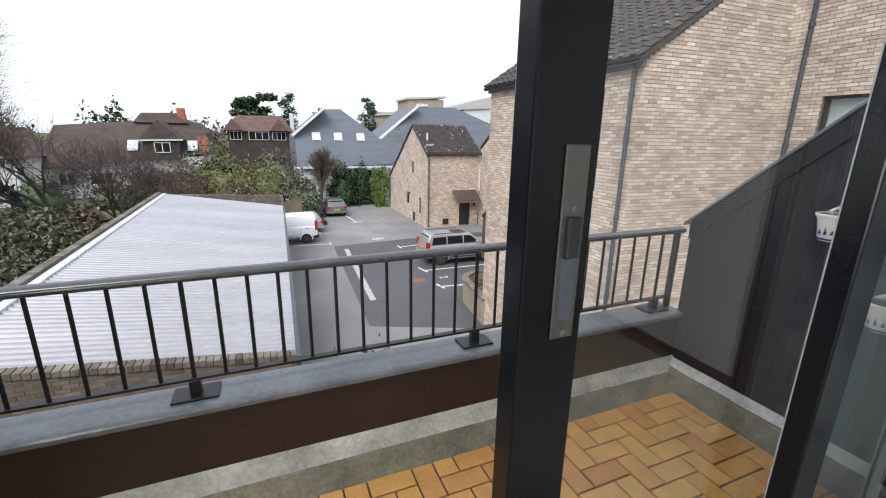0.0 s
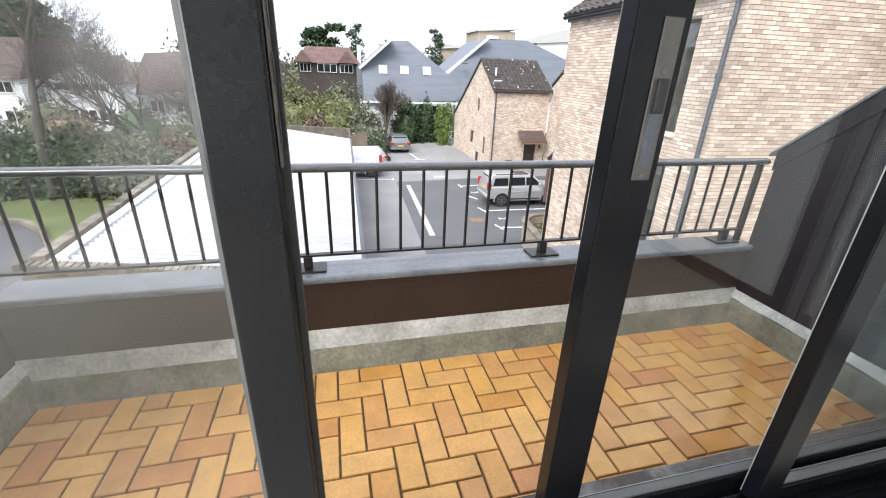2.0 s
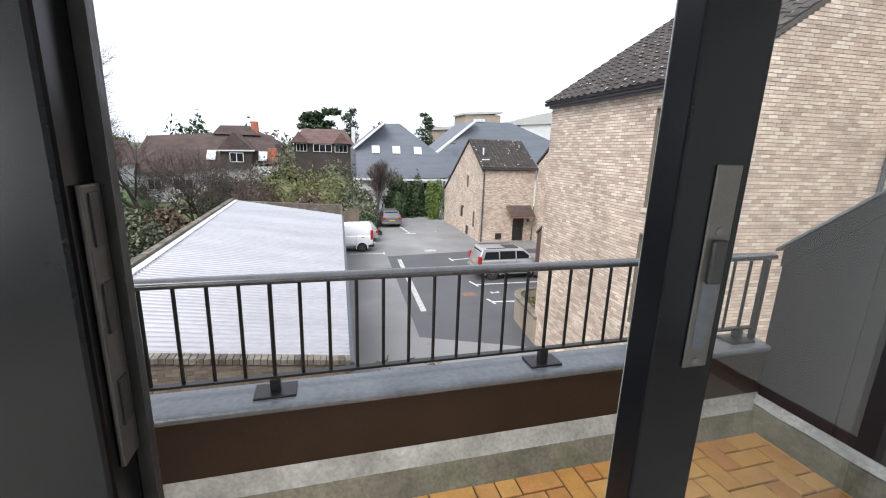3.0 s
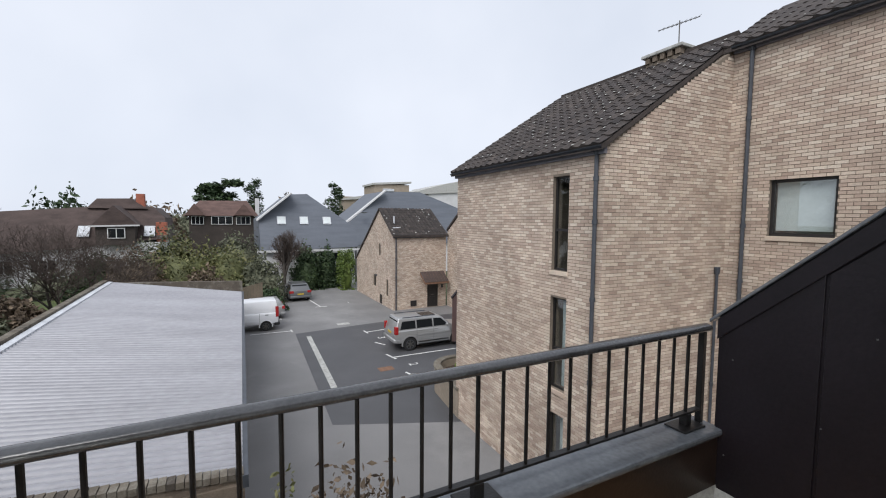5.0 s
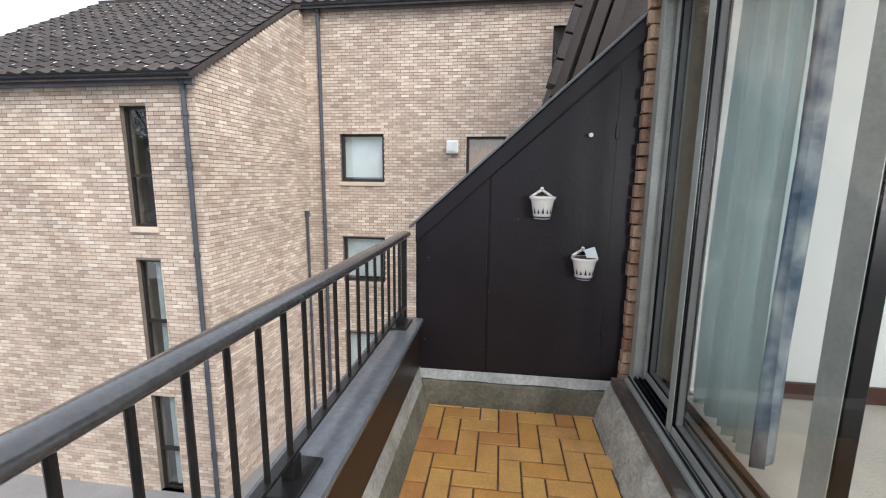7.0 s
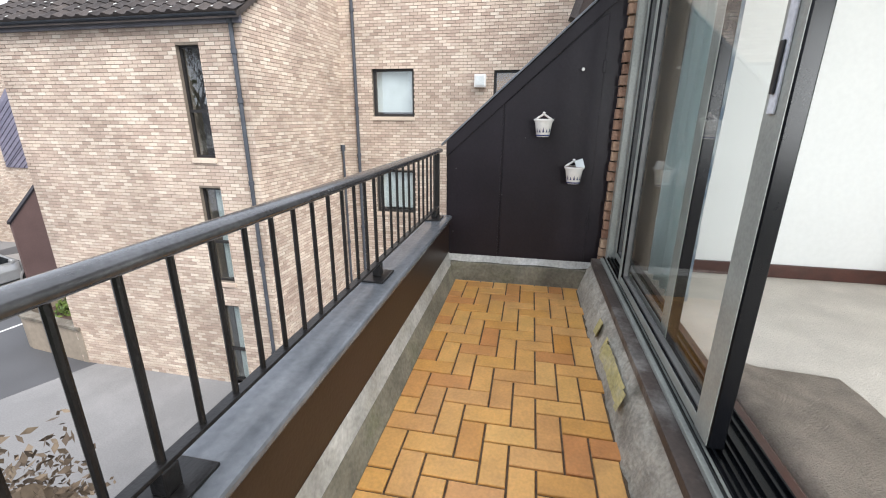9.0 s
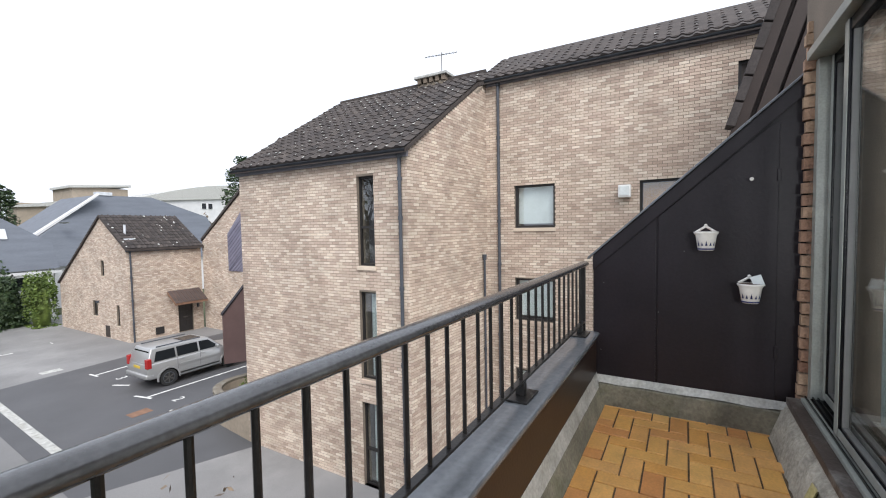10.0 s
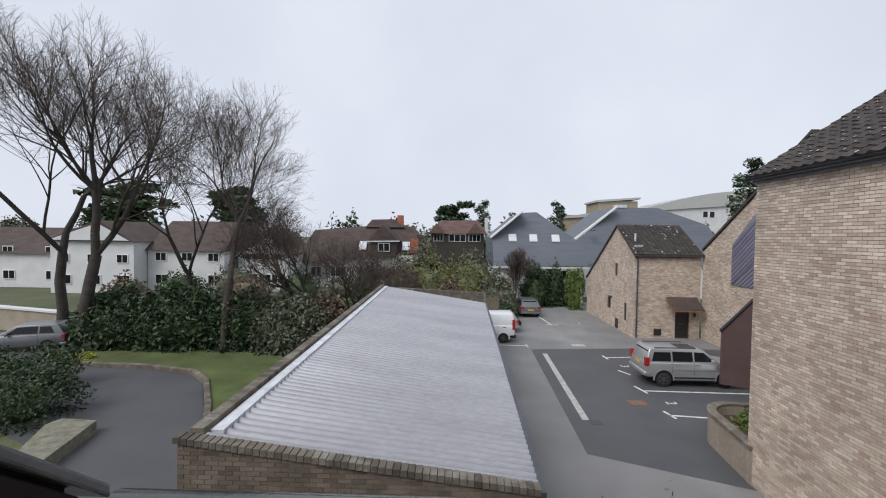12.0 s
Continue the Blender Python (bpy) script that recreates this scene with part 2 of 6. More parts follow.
    china=make_mat("white_glazed_china", (0.78, 0.76, 0.72), 0.2, vary=0.05, scale=9, bump=0),
    china_blue=make_mat("blue_glaze", (0.05, 0.06, 0.16), 0.25, vary=0.3, scale=60, bump=0),
    china_pink=make_mat("pink_glaze", (0.42, 0.12, 0.08), 0.25, vary=0.1, bump=0),
    soil=make_mat("potting_soil", (0.07, 0.04, 0.03), 0.95, vary=0.3, scale=40, bump=0.6),
    iron=make_mat("dark_pipe_iron", (0.055, 0.062, 0.075), 0.5, vary=0.2, scale=4),
    # fascia grey; behind windows it stands for light reflected in the panes
    bluegrey=make_mat("lead_grey_fascia_and_pane_sheen", (0.15, 0.15, 0.175), 0.6, vary=0.15, scale=3),
    yellow_cement=make_mat("yellow_flaking_paint", (0.46, 0.41, 0.19), 0.85, vary=0.25, scale=12, fine=60, stain=(0.4, 0.38, 0.3), stain_amount=0.8),
    sill_wood=make_mat("peeling_brown_sill", (0.06, 0.045, 0.038), 0.6, vary=0.25, scale=6, fine=60, stain=(0.5, 0.5, 0.47), stain_amount=0.35),
    yellow_flower=make_mat("yellow_flower", (0.7, 0.55, 0.05), 0.7, vary=0.2, bump=0, island=1, tones=[(0.05, 0.10, 0.02), (0.75, 0.6, 0.05), (0.05, 0.1, 0.02)]),
    cement_pale=make_mat("crumbling_cement", (0.36, 0.34, 0.29), 0.9, vary=0.3, scale=7, fine=50, bump=0.8, stain=(0.14, 0.13, 0.10), stain_amount=0.9),
    handrail=make_mat("wet_worn_handrail", (0.05, 0.05, 0.053), 0.17, metal=0.0, vary=0.25, scale=9, fine=80, bump=0.08),
    rust=make_mat("rusty_cover", (0.2, 0.11, 0.07), 0.85, vary=0.2, scale=8),
)

for name, level in (("alu", 0.2), ("rail", 0.3), ("panel", 0.3), ("board", 0.35)):
    M[name].node_tree.nodes["Principled BSDF"].inputs["Specular IOR Level"].default_value = level

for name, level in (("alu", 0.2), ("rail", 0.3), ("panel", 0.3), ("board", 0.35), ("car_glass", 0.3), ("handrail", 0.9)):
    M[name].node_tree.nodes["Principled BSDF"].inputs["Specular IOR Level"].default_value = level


def let_light_through(m, share):
    """Thin cloth: part of the light passes to the other side."""
    n, l = m.node_tree.nodes, m.node_tree.links
    mix, through_cloth = n.new("ShaderNodeMixShader"), n.new("ShaderNodeBsdfTranslucent")
    through_cloth.inputs["Color"].default_value = (0.85, 0.92, 0.92, 1)
    mix.inputs[0].default_value = share
    l.new(n["Principled BSDF"].outputs[0], mix.inputs[1])
    l.new(through_cloth.outputs[0], mix.inputs[2])
    l.new(mix.outputs[0], n["Material Output"].inputs["Surface"])


let_light_through(M["netcurtain"], 0.45)

# ---- helpers ----


def part(name, bm, material, parent=None, label="", smooth=False):
    """Links a bmesh (or (verts, faces)) as one mesh object, in world coordinates, under parent."""
    me = bpy.data.meshes.new(name)
    if isinstance(bm, tuple):
        me.from_pydata(bm[0], [], bm[1])
    else:
        bmesh.ops.recalc_face_normals(bm, faces=bm.faces)
        bm.to_mesh(me)
        bm.free()
    me.materials.append(M[material])
    if smooth:
        me.shade_smooth()
    ob = new(name, me)
    if parent:
        ob.parent = parent
        ob.matrix_parent_inverse = parent.matrix_world.inverted()
    if label:
        tagged(ob, label)
    return ob


def thing(name, at, label, category, group="", kind=""):
    e = new(name)
    e.location = at
    e.empty_display_size = 0.2
    bpy.context.view_layer.update()
    return tagged(e, label, category, group, kind)


def box(bm, x0, x1, y0, y1, z0, z1, bevel=0.0, m=None):
    vs = [bm.verts.new(p) for p in ((x0, y0, z0), (x1, y0, z0), (x1, y1, z0), (x0, y1, z0), (x0, y0, z1), (x1, y0, z1), (x1, y1, z1), (x0, y1, z1))]
    fs = [bm.faces.new([vs[i] for i in f]) for f in ((3, 2, 1, 0), (4, 5, 6, 7), (0, 1, 5, 4), (1, 2, 6, 5), (2, 3, 7, 6), (3, 0, 4, 7))]
    if m is not None:
        bmesh.ops.transform(bm, matrix=m, verts=vs)
    if bevel:
        bmesh.ops.bevel(bm, geom=list({e for f in fs for e in f.edges}), offset=bevel, segments=2, affect="EDGES", profile=0.5)
    return bm


def boxm(*a, **k):
    return box(bmesh.new(), *a, **k)


def prism(pts, axis, a, b, bevel=0.0):
    """A polygon in the plane across axis, drawn out from a to b. pts: (y, z), (x, z) or (x, y)."""
    bm = bmesh.new()
    put = {"x": lambda p, v: (v, p[0], p[1]), "y": lambda p, v: (p[0], v, p[1]), "z": lambda p, v: (p[0], p[1], v)}[axis]
    lo, hi = [bm.verts.new(put(p, a)) for p in pts], [bm.verts.new(put(p, b)) for p in pts]
    bm.faces.new(lo), bm.faces.new(hi[::-1])
    for i in range(len(pts)):
        j = (i + 1) % len(pts)
        bm.faces.new((lo[i], hi[i], hi[j], lo[j]))
    if bevel:
        bmesh.ops.bevel(bm, geom=bm.edges[:], offset=bevel, segments=2, affect="EDGES", profile=0.5)
    return bm


def tube(bm, a, b, r0, r1=None, n=8):
    a, b = Vector(a), Vector(b)
    r1 = r0 if r1 is None else r1
    q = (b - a).to_track_quat("Z", "Y")
    ring = lambda c, r: [bm.verts.new(c + q @ Vector((r * math.cos(2 * math.pi * i / n), r * math.sin(2 * math.pi * i / n), 0))) for i in range(n)]
    lo, hi = ring(a, r0), ring(b, r1)
    for i in range(n):
        bm.faces.new((lo[i], lo[(i + 1) % n], hi[(i + 1) % n], hi[i]))
    bm.faces.new(lo[::-1]), bm.faces.new(hi)
    return bm


def lathe(rings, at, n=20, cap=True):
    bm = bmesh.new()
    rows = [[bm.verts.new((at[0] + r * math.cos(2 * math.pi * i / n), at[1] + r * math.sin(2 * math.pi * i / n), at[2] + z)) for i in range(n)] for r, z in rings]
    for p, q in zip(rows, rows[1:]):
        for i in range(n):
            bm.faces.new((p[i], p[(i + 1) % n], q[(i + 1) % n], q[i]))
    if cap:
        bm.faces.new(rows[0][::-1])
    return bm


def slab(name, pts, z0, z1, material, label, category, kind="structure", parent=None):
    ob = part(name, prism(pts, "z", z0, z1), material, parent)
    return tagged(ob, label, category, kind=kind)


def brick_boxes(o, u, length, z0, z1, keep, bw=0.215, bh=0.065, joint=0.012, proud=0.008, top=None):
    """Corner sets of the bricks of a wall face from o along u; keep(s0, s1, z0, z1) gives the spans that stand."""
    o, u = np.array(o, float), np.array(u, float)
    u /= np.linalg.norm(u)
    nrm = np.array((u[1], -u[0], 0.0))
    rng = np.random.default_rng(int(abs(o[0] * 100 + o[1] * 10)) + 3)
    out, row, z = [], 0, z0
    while z + bh <= z1:
        s = -(row % 2) * (bw + joint) / 2
        while s < length:
            a, b = max(s, 0), min(s + bw, length)
            whole = b - a > 0.03 and (top is None or z + bh < top((a + b) / 2))
            for c, d in keep(a, b, z, z + bh) if whole else ():
                p = proud + rng.uniform(-0.003, 0.003)
                f, k = o + u * c, o + u * d
                base = [f + nrm * p, k + nrm * p, k - nrm * 0.01, f - nrm * 0.01]
                out.append([(q[0], q[1], zz) for zz in (z, z + bh) for q in base])
            s += bw + joint
        z += bh + joint
        row += 1
    return out


BRICK_FACES = [(0, 1, 5, 4), (1, 2, 6, 5), (3, 0, 4, 7), (4, 5, 6, 7), (3, 2, 1, 0)]


def joined(boxes):
    v, f = [], []
    for b in boxes:
        k = len(v)
        v += b
        f += [tuple(k + i for i in q) for q in BRICK_FACES]
    return v, f


def wall_face(parent, o, u, length, z0, z1, holes=(), top=None, pieces=0, material="brick", near=None):
    """Bricks on a wall: the nearest as pieces, the rest joined."""
    def clear(a, b, c, d):
        spans = [(a, b)]
        for h in holes:
            if c < h[3] - 0.02 and d > h[2] + 0.02:
                cut = [(p, min(q, h[0])) for p, q in spans] + [(max(p, h[1]), q) for p, q in spans]
                spans = [(p, q) for p, q in cut if q - p > 0.03]
        return spans
    boxes = brick_boxes(o, u, length, z0, z1, clear, top=top)
    single = []
    if pieces:
        boxes.sort(key=lambda b: (Vector(b[0]) - Vector(near)).length)
        single, boxes = boxes[:pieces], boxes[pieces:]
    ob = part("brickwork", joined(boxes), material, parent)
    tagged(ob, kind="stuff")
    return single


LATE = []  # brick pieces that are linked last


def late_pieces(boxes, parent, name, material):
    LATE.append((boxes, parent, name, material))


GROUND = -5.3

# ---- ground and car park ----
tagged(part("ground", prism([(-900, -200), (900, -200), (900, 1500), (-900, 1500)], "z", GROUND - 0.3, GROUND - 0.03), "earth"), "rough green ground of gardens and distance", "ground", kind="structure")
slab("car_park", [(-9, -8), (7.3, -8), (16, -8), (16, 31), (13.2, 46), (1.0, 46), (1.0, 30), (-4.0, 28), (-6.3, 8)], GROUND - 0.2, GROUND, "asphalt", "worn pale grey asphalt of the car park", "car park")
slab("car_park_patch", [(3.68, 26.4), (3.17, 14.0), (7.35, 12.2), (16, 12.2), (16, 27.2), (11.2, 27.2)], GROUND - 0.1, GROUND + 0.004, "asphalt_new", "newer dark asphalt patch on the car park", "asphalt")


def line(a, b, w=0.1):
    a, b = Vector((a[0] - 0.28, a[1], 0)), Vector((b[0] - 0.28, b[1], 0))
    d = (b - a).normalized()
    n = Vector((-d.y, d.x, 0)) * w / 2
    return slab("painted_line", [tuple(p.xy) for p in (a - n, b - n, b + n, a + n)], GROUND + 0.002, GROUND + 0.009, "paint", "worn white parking line on asphalt", "line")


for a, b in (((7.75, 19.7), (12.6, 19.6)), ((7.6, 17.1), (9.3, 16.9)), ((7.95, 24.9), (9.6, 25.1)), ((7.55, 17.5), (7.7, 16.8)), ((7.6, 20.3), (7.8, 19.4)), ((7.9, 25.3), (7.95, 24.6)),
             ((7.75, 22.6), (8.1, 21.9)), ((1.5, 27.3), (3.85, 27.2)), ((3.85, 27.5), (3.85, 26.9)), ((6.4, 39.2), (6.9, 33.8)), ((6.5, 33.8), (7.4, 33.8)), ((2.6, 30.8), (3.6, 30.8)), ((3.6, 31.1), (3.6, 30.5))):
    line(a, b)
gully = thing("drain_channel", (4.11, 21, GROUND), "pale concrete drainage channel set in the asphalt", "drain")
part("channel_edge", boxm(-0.13, -0.05, -4.5, 4.5, -0.05, 0.012, 0.004, pose(4.11, 21.0, GROUND, 0, 0, -2.6)), "lead", gully)
part("channel_edge", boxm(0.05, 0.13, -4.5, 4.5, -0.05, 0.012, 0.004, pose(4.11, 21.0, GROUND, 0, 0, -2.6)), "lead", gully)
part("channel_grate", boxm(-0.05, 0.05, -4.5, 4.5, -0.05, 0.006, 0, pose(4.11, 21.0, GROUND, 0, 0, -2.6)), "lead", gully)
grate = thing("drain_grate", (4.2, 16.4, GROUND), "small iron drain grate in the asphalt", "drain")
for i in range(6):
    part("grate_bar", boxm(4.0 + i * 0.08, 4.05 + i * 0.08, 16.1, 16.5, GROUND, GROUND + 0.015), "iron", grate)
for name, x, y, w, d, mat, label in (("inspection_cover", 6.6, 18.3, 0.7, 0.5, "rust", "rusty brown inspection cover in dark asphalt"), ("inspection_cover", 6.9, 27.6, 0.8, 0.5, "lead", "pale concrete inspection cover in asphalt"), ("inspection_cover", 10.5, 18.0, 0.9, 0.5, "lead", "grey inspection cover beside the planter")):
    tagged(part(name, boxm(x - w / 2, x + w / 2, y - d / 2, y + d / 2, GROUND - 0.02, GROUND + 0.012, 0.004), mat), label, "manhole cover")


def digits(text, x, y, turn, size):
    cu = bpy.data.curves.new("bay_number", "FONT")
    cu.body, cu.size, cu.extrude = text, size, 0.002
    tmp = new("bay_number_text", cu)
    bpy.context.view_layer.update()
    me = bpy.data.meshes.new_from_object(tmp)
    bpy.data.objects.remove(tmp)
    me.materials.clear()
    me.materials.append(M["paint"])
    ob = tagged(new("bay_number", me), "white painted bay number " + text + " on asphalt", "number", kind="structure")
    ob.matrix_world = pose(x, y, GROUND + 0.008, 0, 0, turn)


digits("2", 7.8, 18.5, -90, 0.65)
digits("3", 7.9, 23.5, -90, 0.65)
digits("1", 8.9, 34.4, 0, 0.6)

# drive, lawn and verge
slab("drive", [(-9, -8), (-6.3, 8), (-9.0, 13.5), (-10.7, 16.6), (-12.4, 19.3), (-13.7, 20.5), (-16.5, 21.2), (-20, 21.3), (-26, 24.5), (-60, 33), (-60, 25), (-24, 18), (-14.6, 13.6), (-11.7, 9), (-14, -8)], GROUND - 0.2, GROUND + 0.002, "asphalt_new", "dark wet asphalt drive curving past the lawn", "drive")
slab("lawn", [(-6.3, 8.5), (-9.0, 13.8), (-10.6, 16.8), (-12.3, 19.5), (-13.6, 20.7), (-16.5, 21.4), (-20, 21.5), (-26, 24.7), (-26, 34), (-20, 45), (-2, 45), (1.0, 45), (1.0, 30), (-4.6, 28.5)], GROUND - 0.1, GROUND + 0.12, "grass", "damp green lawn strip with mossy patches", "lawn")
kerb = [(-8.9, 13.6), (-10.6, 16.7), (-12.3, 19.4), (-13.6, 20.6), (-16.5, 21.3), (-20, 21.4)]
kt = thing("lawn_edging", (-12.3, 19.4, GROUND), "mossy low brick edging round the lawn", "kerb", kind="structure")
for (x0, y0), (x1, y1) in zip(kerb, kerb[1:]):
    ln, ang = math.hypot(x1 - x0, y1 - y0), math.degrees(math.atan2(y1 - y0, x1 - x0))
    part("edging_stone", boxm(0, ln, -0.12, 0.12, -0.1, 0.22, 0.03, pose(x0, y0, GROUND, 0, 0, ang)), "coping", kt)
pw = thing("pale_garden_wall", (-60, 33, GROUND), "cream rendered boundary wall with brick coping by the road", "wall", kind="structure")
part("wall_body", prism([(-60, 36.0), (-26.5, 27.5), (-26.6, 27.2), (-60, 35.7)], "z", GROUND, GROUND + 1.5), "beige", pw)
part("wall_coping", prism([(-60, 36.1), (-26.4, 27.6), (-26.6, 27.1), (-60, 35.6)], "z", GROUND + 1.503, GROUND + 1.62), "white", pw)

# ---- brick building across the court ----
FX, RX = 7.23, 11.2
bld = thing("brick_building", (9, 8, GROUND), "buff brick three-storey flats with brown pantile roof", "building")
WT = 0.3


def wall_with_holes(parent, o, u, length, z0, z1, holes, name="wall", top=None):
    """Solid wall of mortar colour behind the bricks, with true openings. holes: s0, s1, z0, z1."""
    u = Vector((*u, 0)).normalized()
    back = Vector((-u.y, u.x, 0)) * WT
    ss = sorted({0, length, *[h[0] for h in holes], *[h[1] for h in holes]})
    bm = bmesh.new()
    for s0, s1 in zip(ss, ss[1:]):
        hs = sorted([(h[2], h[3]) for h in holes if h[0] <= s0 and h[1] >= s1])
        z = z0
        spans = []
        for a, b in hs:
            spans.append((z, a))
            z = b
        spans.append((z, None))
        for a, b in spans:
            t0, t1 = (b, b) if b is not None else ((top(s0), top(s1)) if top else (z1, z1))
            p0, p1 = Vector((*o, 0)) + u * s0, Vector((*o, 0)) + u * s1
            q = [(p0, a), (p1, a), (p1, t1), (p0, t0)]
            fr = [bm.verts.new(p + Vector((0, 0, h))) for p, h in q]
            bk = [bm.verts.new(p + back + Vector((0, 0, h))) for p, h in q]
            bm.faces.new(fr), bm.faces.new(bk[::-1])
            for i in range(4):
                j = (i + 1) % 4
                bm.faces.new((fr[i], bk[i], bk[j], fr[j]))
    bmesh.ops.remove_doubles(bm, verts=bm.verts[:], dist=0.0005)
    return part(name, bm, "mortar", parent)


def window(parent, o, u, s0, s1, z0, z1, split=None, curtain="blind", inset=0.09, frame_mat="darkframe", bar=0.05, sill=True):
    """A framed window in an opening of a wall that runs from o along u."""
    u = Vector((*u, 0)).normalized()
    inw = Vector((-u.y, u.x, 0))
    m = Matrix(((u.x, inw.x, 0, o[0]), (u.y, inw.y, 0, o[1]), (0, 0, 1, 0), (0, 0, 0, 1)))
    fr = bmesh.new()
    for a in ((s0, s0 + bar, z0, z1), (s1 - bar, s1, z0, z1), (s0 + bar, s1 - bar, z0, z0 + bar), (s0 + bar, s1 - bar, z1 - bar, z1)):
        box(fr, a[0], a[1], inset, inset + 0.06, a[2], a[3], 0, m)
    if split is not None:
        box(fr, s0 + bar, s1 - bar, inset - 0.01, inset + 0.06, split - bar * 0.6, split + bar * 0.6, 0, m)
    w = part("window_frame", fr, frame_mat, parent)
    panes = [(z0 + bar, z1 - bar)] if split is None else [(z0 + bar, split - bar * 0.6), (split + bar * 0.6, z1 - bar)]
    for a, b in panes:
        p = part("pane", boxm(s0 + bar, s1 - bar, inset + 0.025, inset + 0.031, a, b, 0, m), "window_glass", w)
        p.visible_shadow = False
    if curtain == "folds":
        bm = bmesh.new()
        n = 28
        for k0, k1 in ((0.4, 0.92),):
            rows = []
            for z in (z0 + bar, z1 - bar):
                rows.append([bm.verts.new(m @ Vector((s0 + (s1 - s0) * (k0 + (k1 - k0) * i / n), inset + 0.13 + 0.03 * math.sin(i * 1.9) + 0.01 * math.sin(i * 0.7), z))) for i in range(n + 1)])
            for i in range(n):
                bm.faces.new((rows[0][i], rows[0][i + 1], rows[1][i + 1], rows[1][i]))
        part("net_curtain", bm, "netcurtain", w, smooth=True)
    elif curtain in ("blind", "pine"):
        part("roller_blind", boxm(s0 + bar, s1 - bar, inset + 0.12, inset + 0.13, z0 + bar + 0.05, z1 - bar, 0, m), curtain, w)
    # added sheet, its grey stands for the reflection in the glass
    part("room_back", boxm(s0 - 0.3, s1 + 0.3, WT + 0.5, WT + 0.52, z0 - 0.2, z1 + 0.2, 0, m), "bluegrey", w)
    if sill:
        part("sill_bricks", boxm(s0 - 0.03, s1 + 0.03, -0.045, 0.09, z0 - 0.11, z0 - 0.004, 0.008, m), "brick_piece", parent)
    return w


# wall that faces the court (x = FX), drawn from its far end towards the near corner
FY1, FY0 = 12.7, 6.4
face_o, face_u, face_l = (FX, FY1), (0, -1), FY1 - FY0
fh = [(FY1 - 7.96, FY1 - 7.41, a, b) for a, b in ((0.47, 2.73), (-2.46, -0.19), (-5.3, -3.08))]
EAVE = 3.24
wall_with_holes(bld, face_o, face_u, face_l, GROUND - 0.1, EAVE, fh, "wall")
face_single = wall_face(bld, (*face_o, 0), (*face_u, 0), face_l, GROUND, EAVE, fh, pieces=270, near=(FX, FY0, 1.4))
late_pieces(face_single, bld, "brick", "brick_piece")
for h in fh:
    window(bld, face_o, face_u, *h, split=(h[2] + h[3]) / 2 - 0.15, curtain="none" if h[2] > 0 else "folds")
# wall at right angles, with the raking top
SY0, SY1 = FY0, 6.13
side_o, side_l = (FX, SY0), math.hypot(RX - FX, SY1 - SY0)
side_u = (RX - FX, SY1 - SY0)
rake = lambda s: EAVE + s * 0.655
wall_with_holes(bld, side_o, side_u, side_l, GROUND - 0.1, 6, (), "wall", top=rake)
wall_face(bld, (*side_o, 0), (*side_u, 0), side_l, GROUND, 6, (), top=rake)
# recessed wall
RY0 = -6.0
rec_o, rec_u, rec_l = (RX, SY1), (0, -1), SY1 - RY0
TOPZ = 5.82
rs = lambda y: SY1 - y
rh = [(rs(5.22), rs(4.0), 1.36, 2.64), (rs(5.22), rs(4.0), -1.45, -0.17), (rs(5.22), rs(4.0), -4.25, -2.97), (rs(1.78), rs(0.75), 1.5, 2.56), (rs(-0.3), rs(-1.4), 4.13, 5.19)]
wall_with_holes(bld, rec_o, rec_u, rec_l, GROUND - 0.1, TOPZ, rh, "wall")
wall_face(bld, (*rec_o, 0), (*rec_u, 0), rec_l, GROUND, TOPZ, rh)
for i, h in enumerate(rh):
    window(bld, rec_o, rec_u, *h, bar=0.07, curtain="pine" if i == 3 else "blind")
# gable end that faces away
part("gable_wall", prism([(FX, GROUND), (RX + 4, GROUND), (RX + 4, 6.0), (RX + 0.2, 6.0), (FX, EAVE)], "y", FY1 - 0.3, FY1 - 0.002), "mortar", bld)


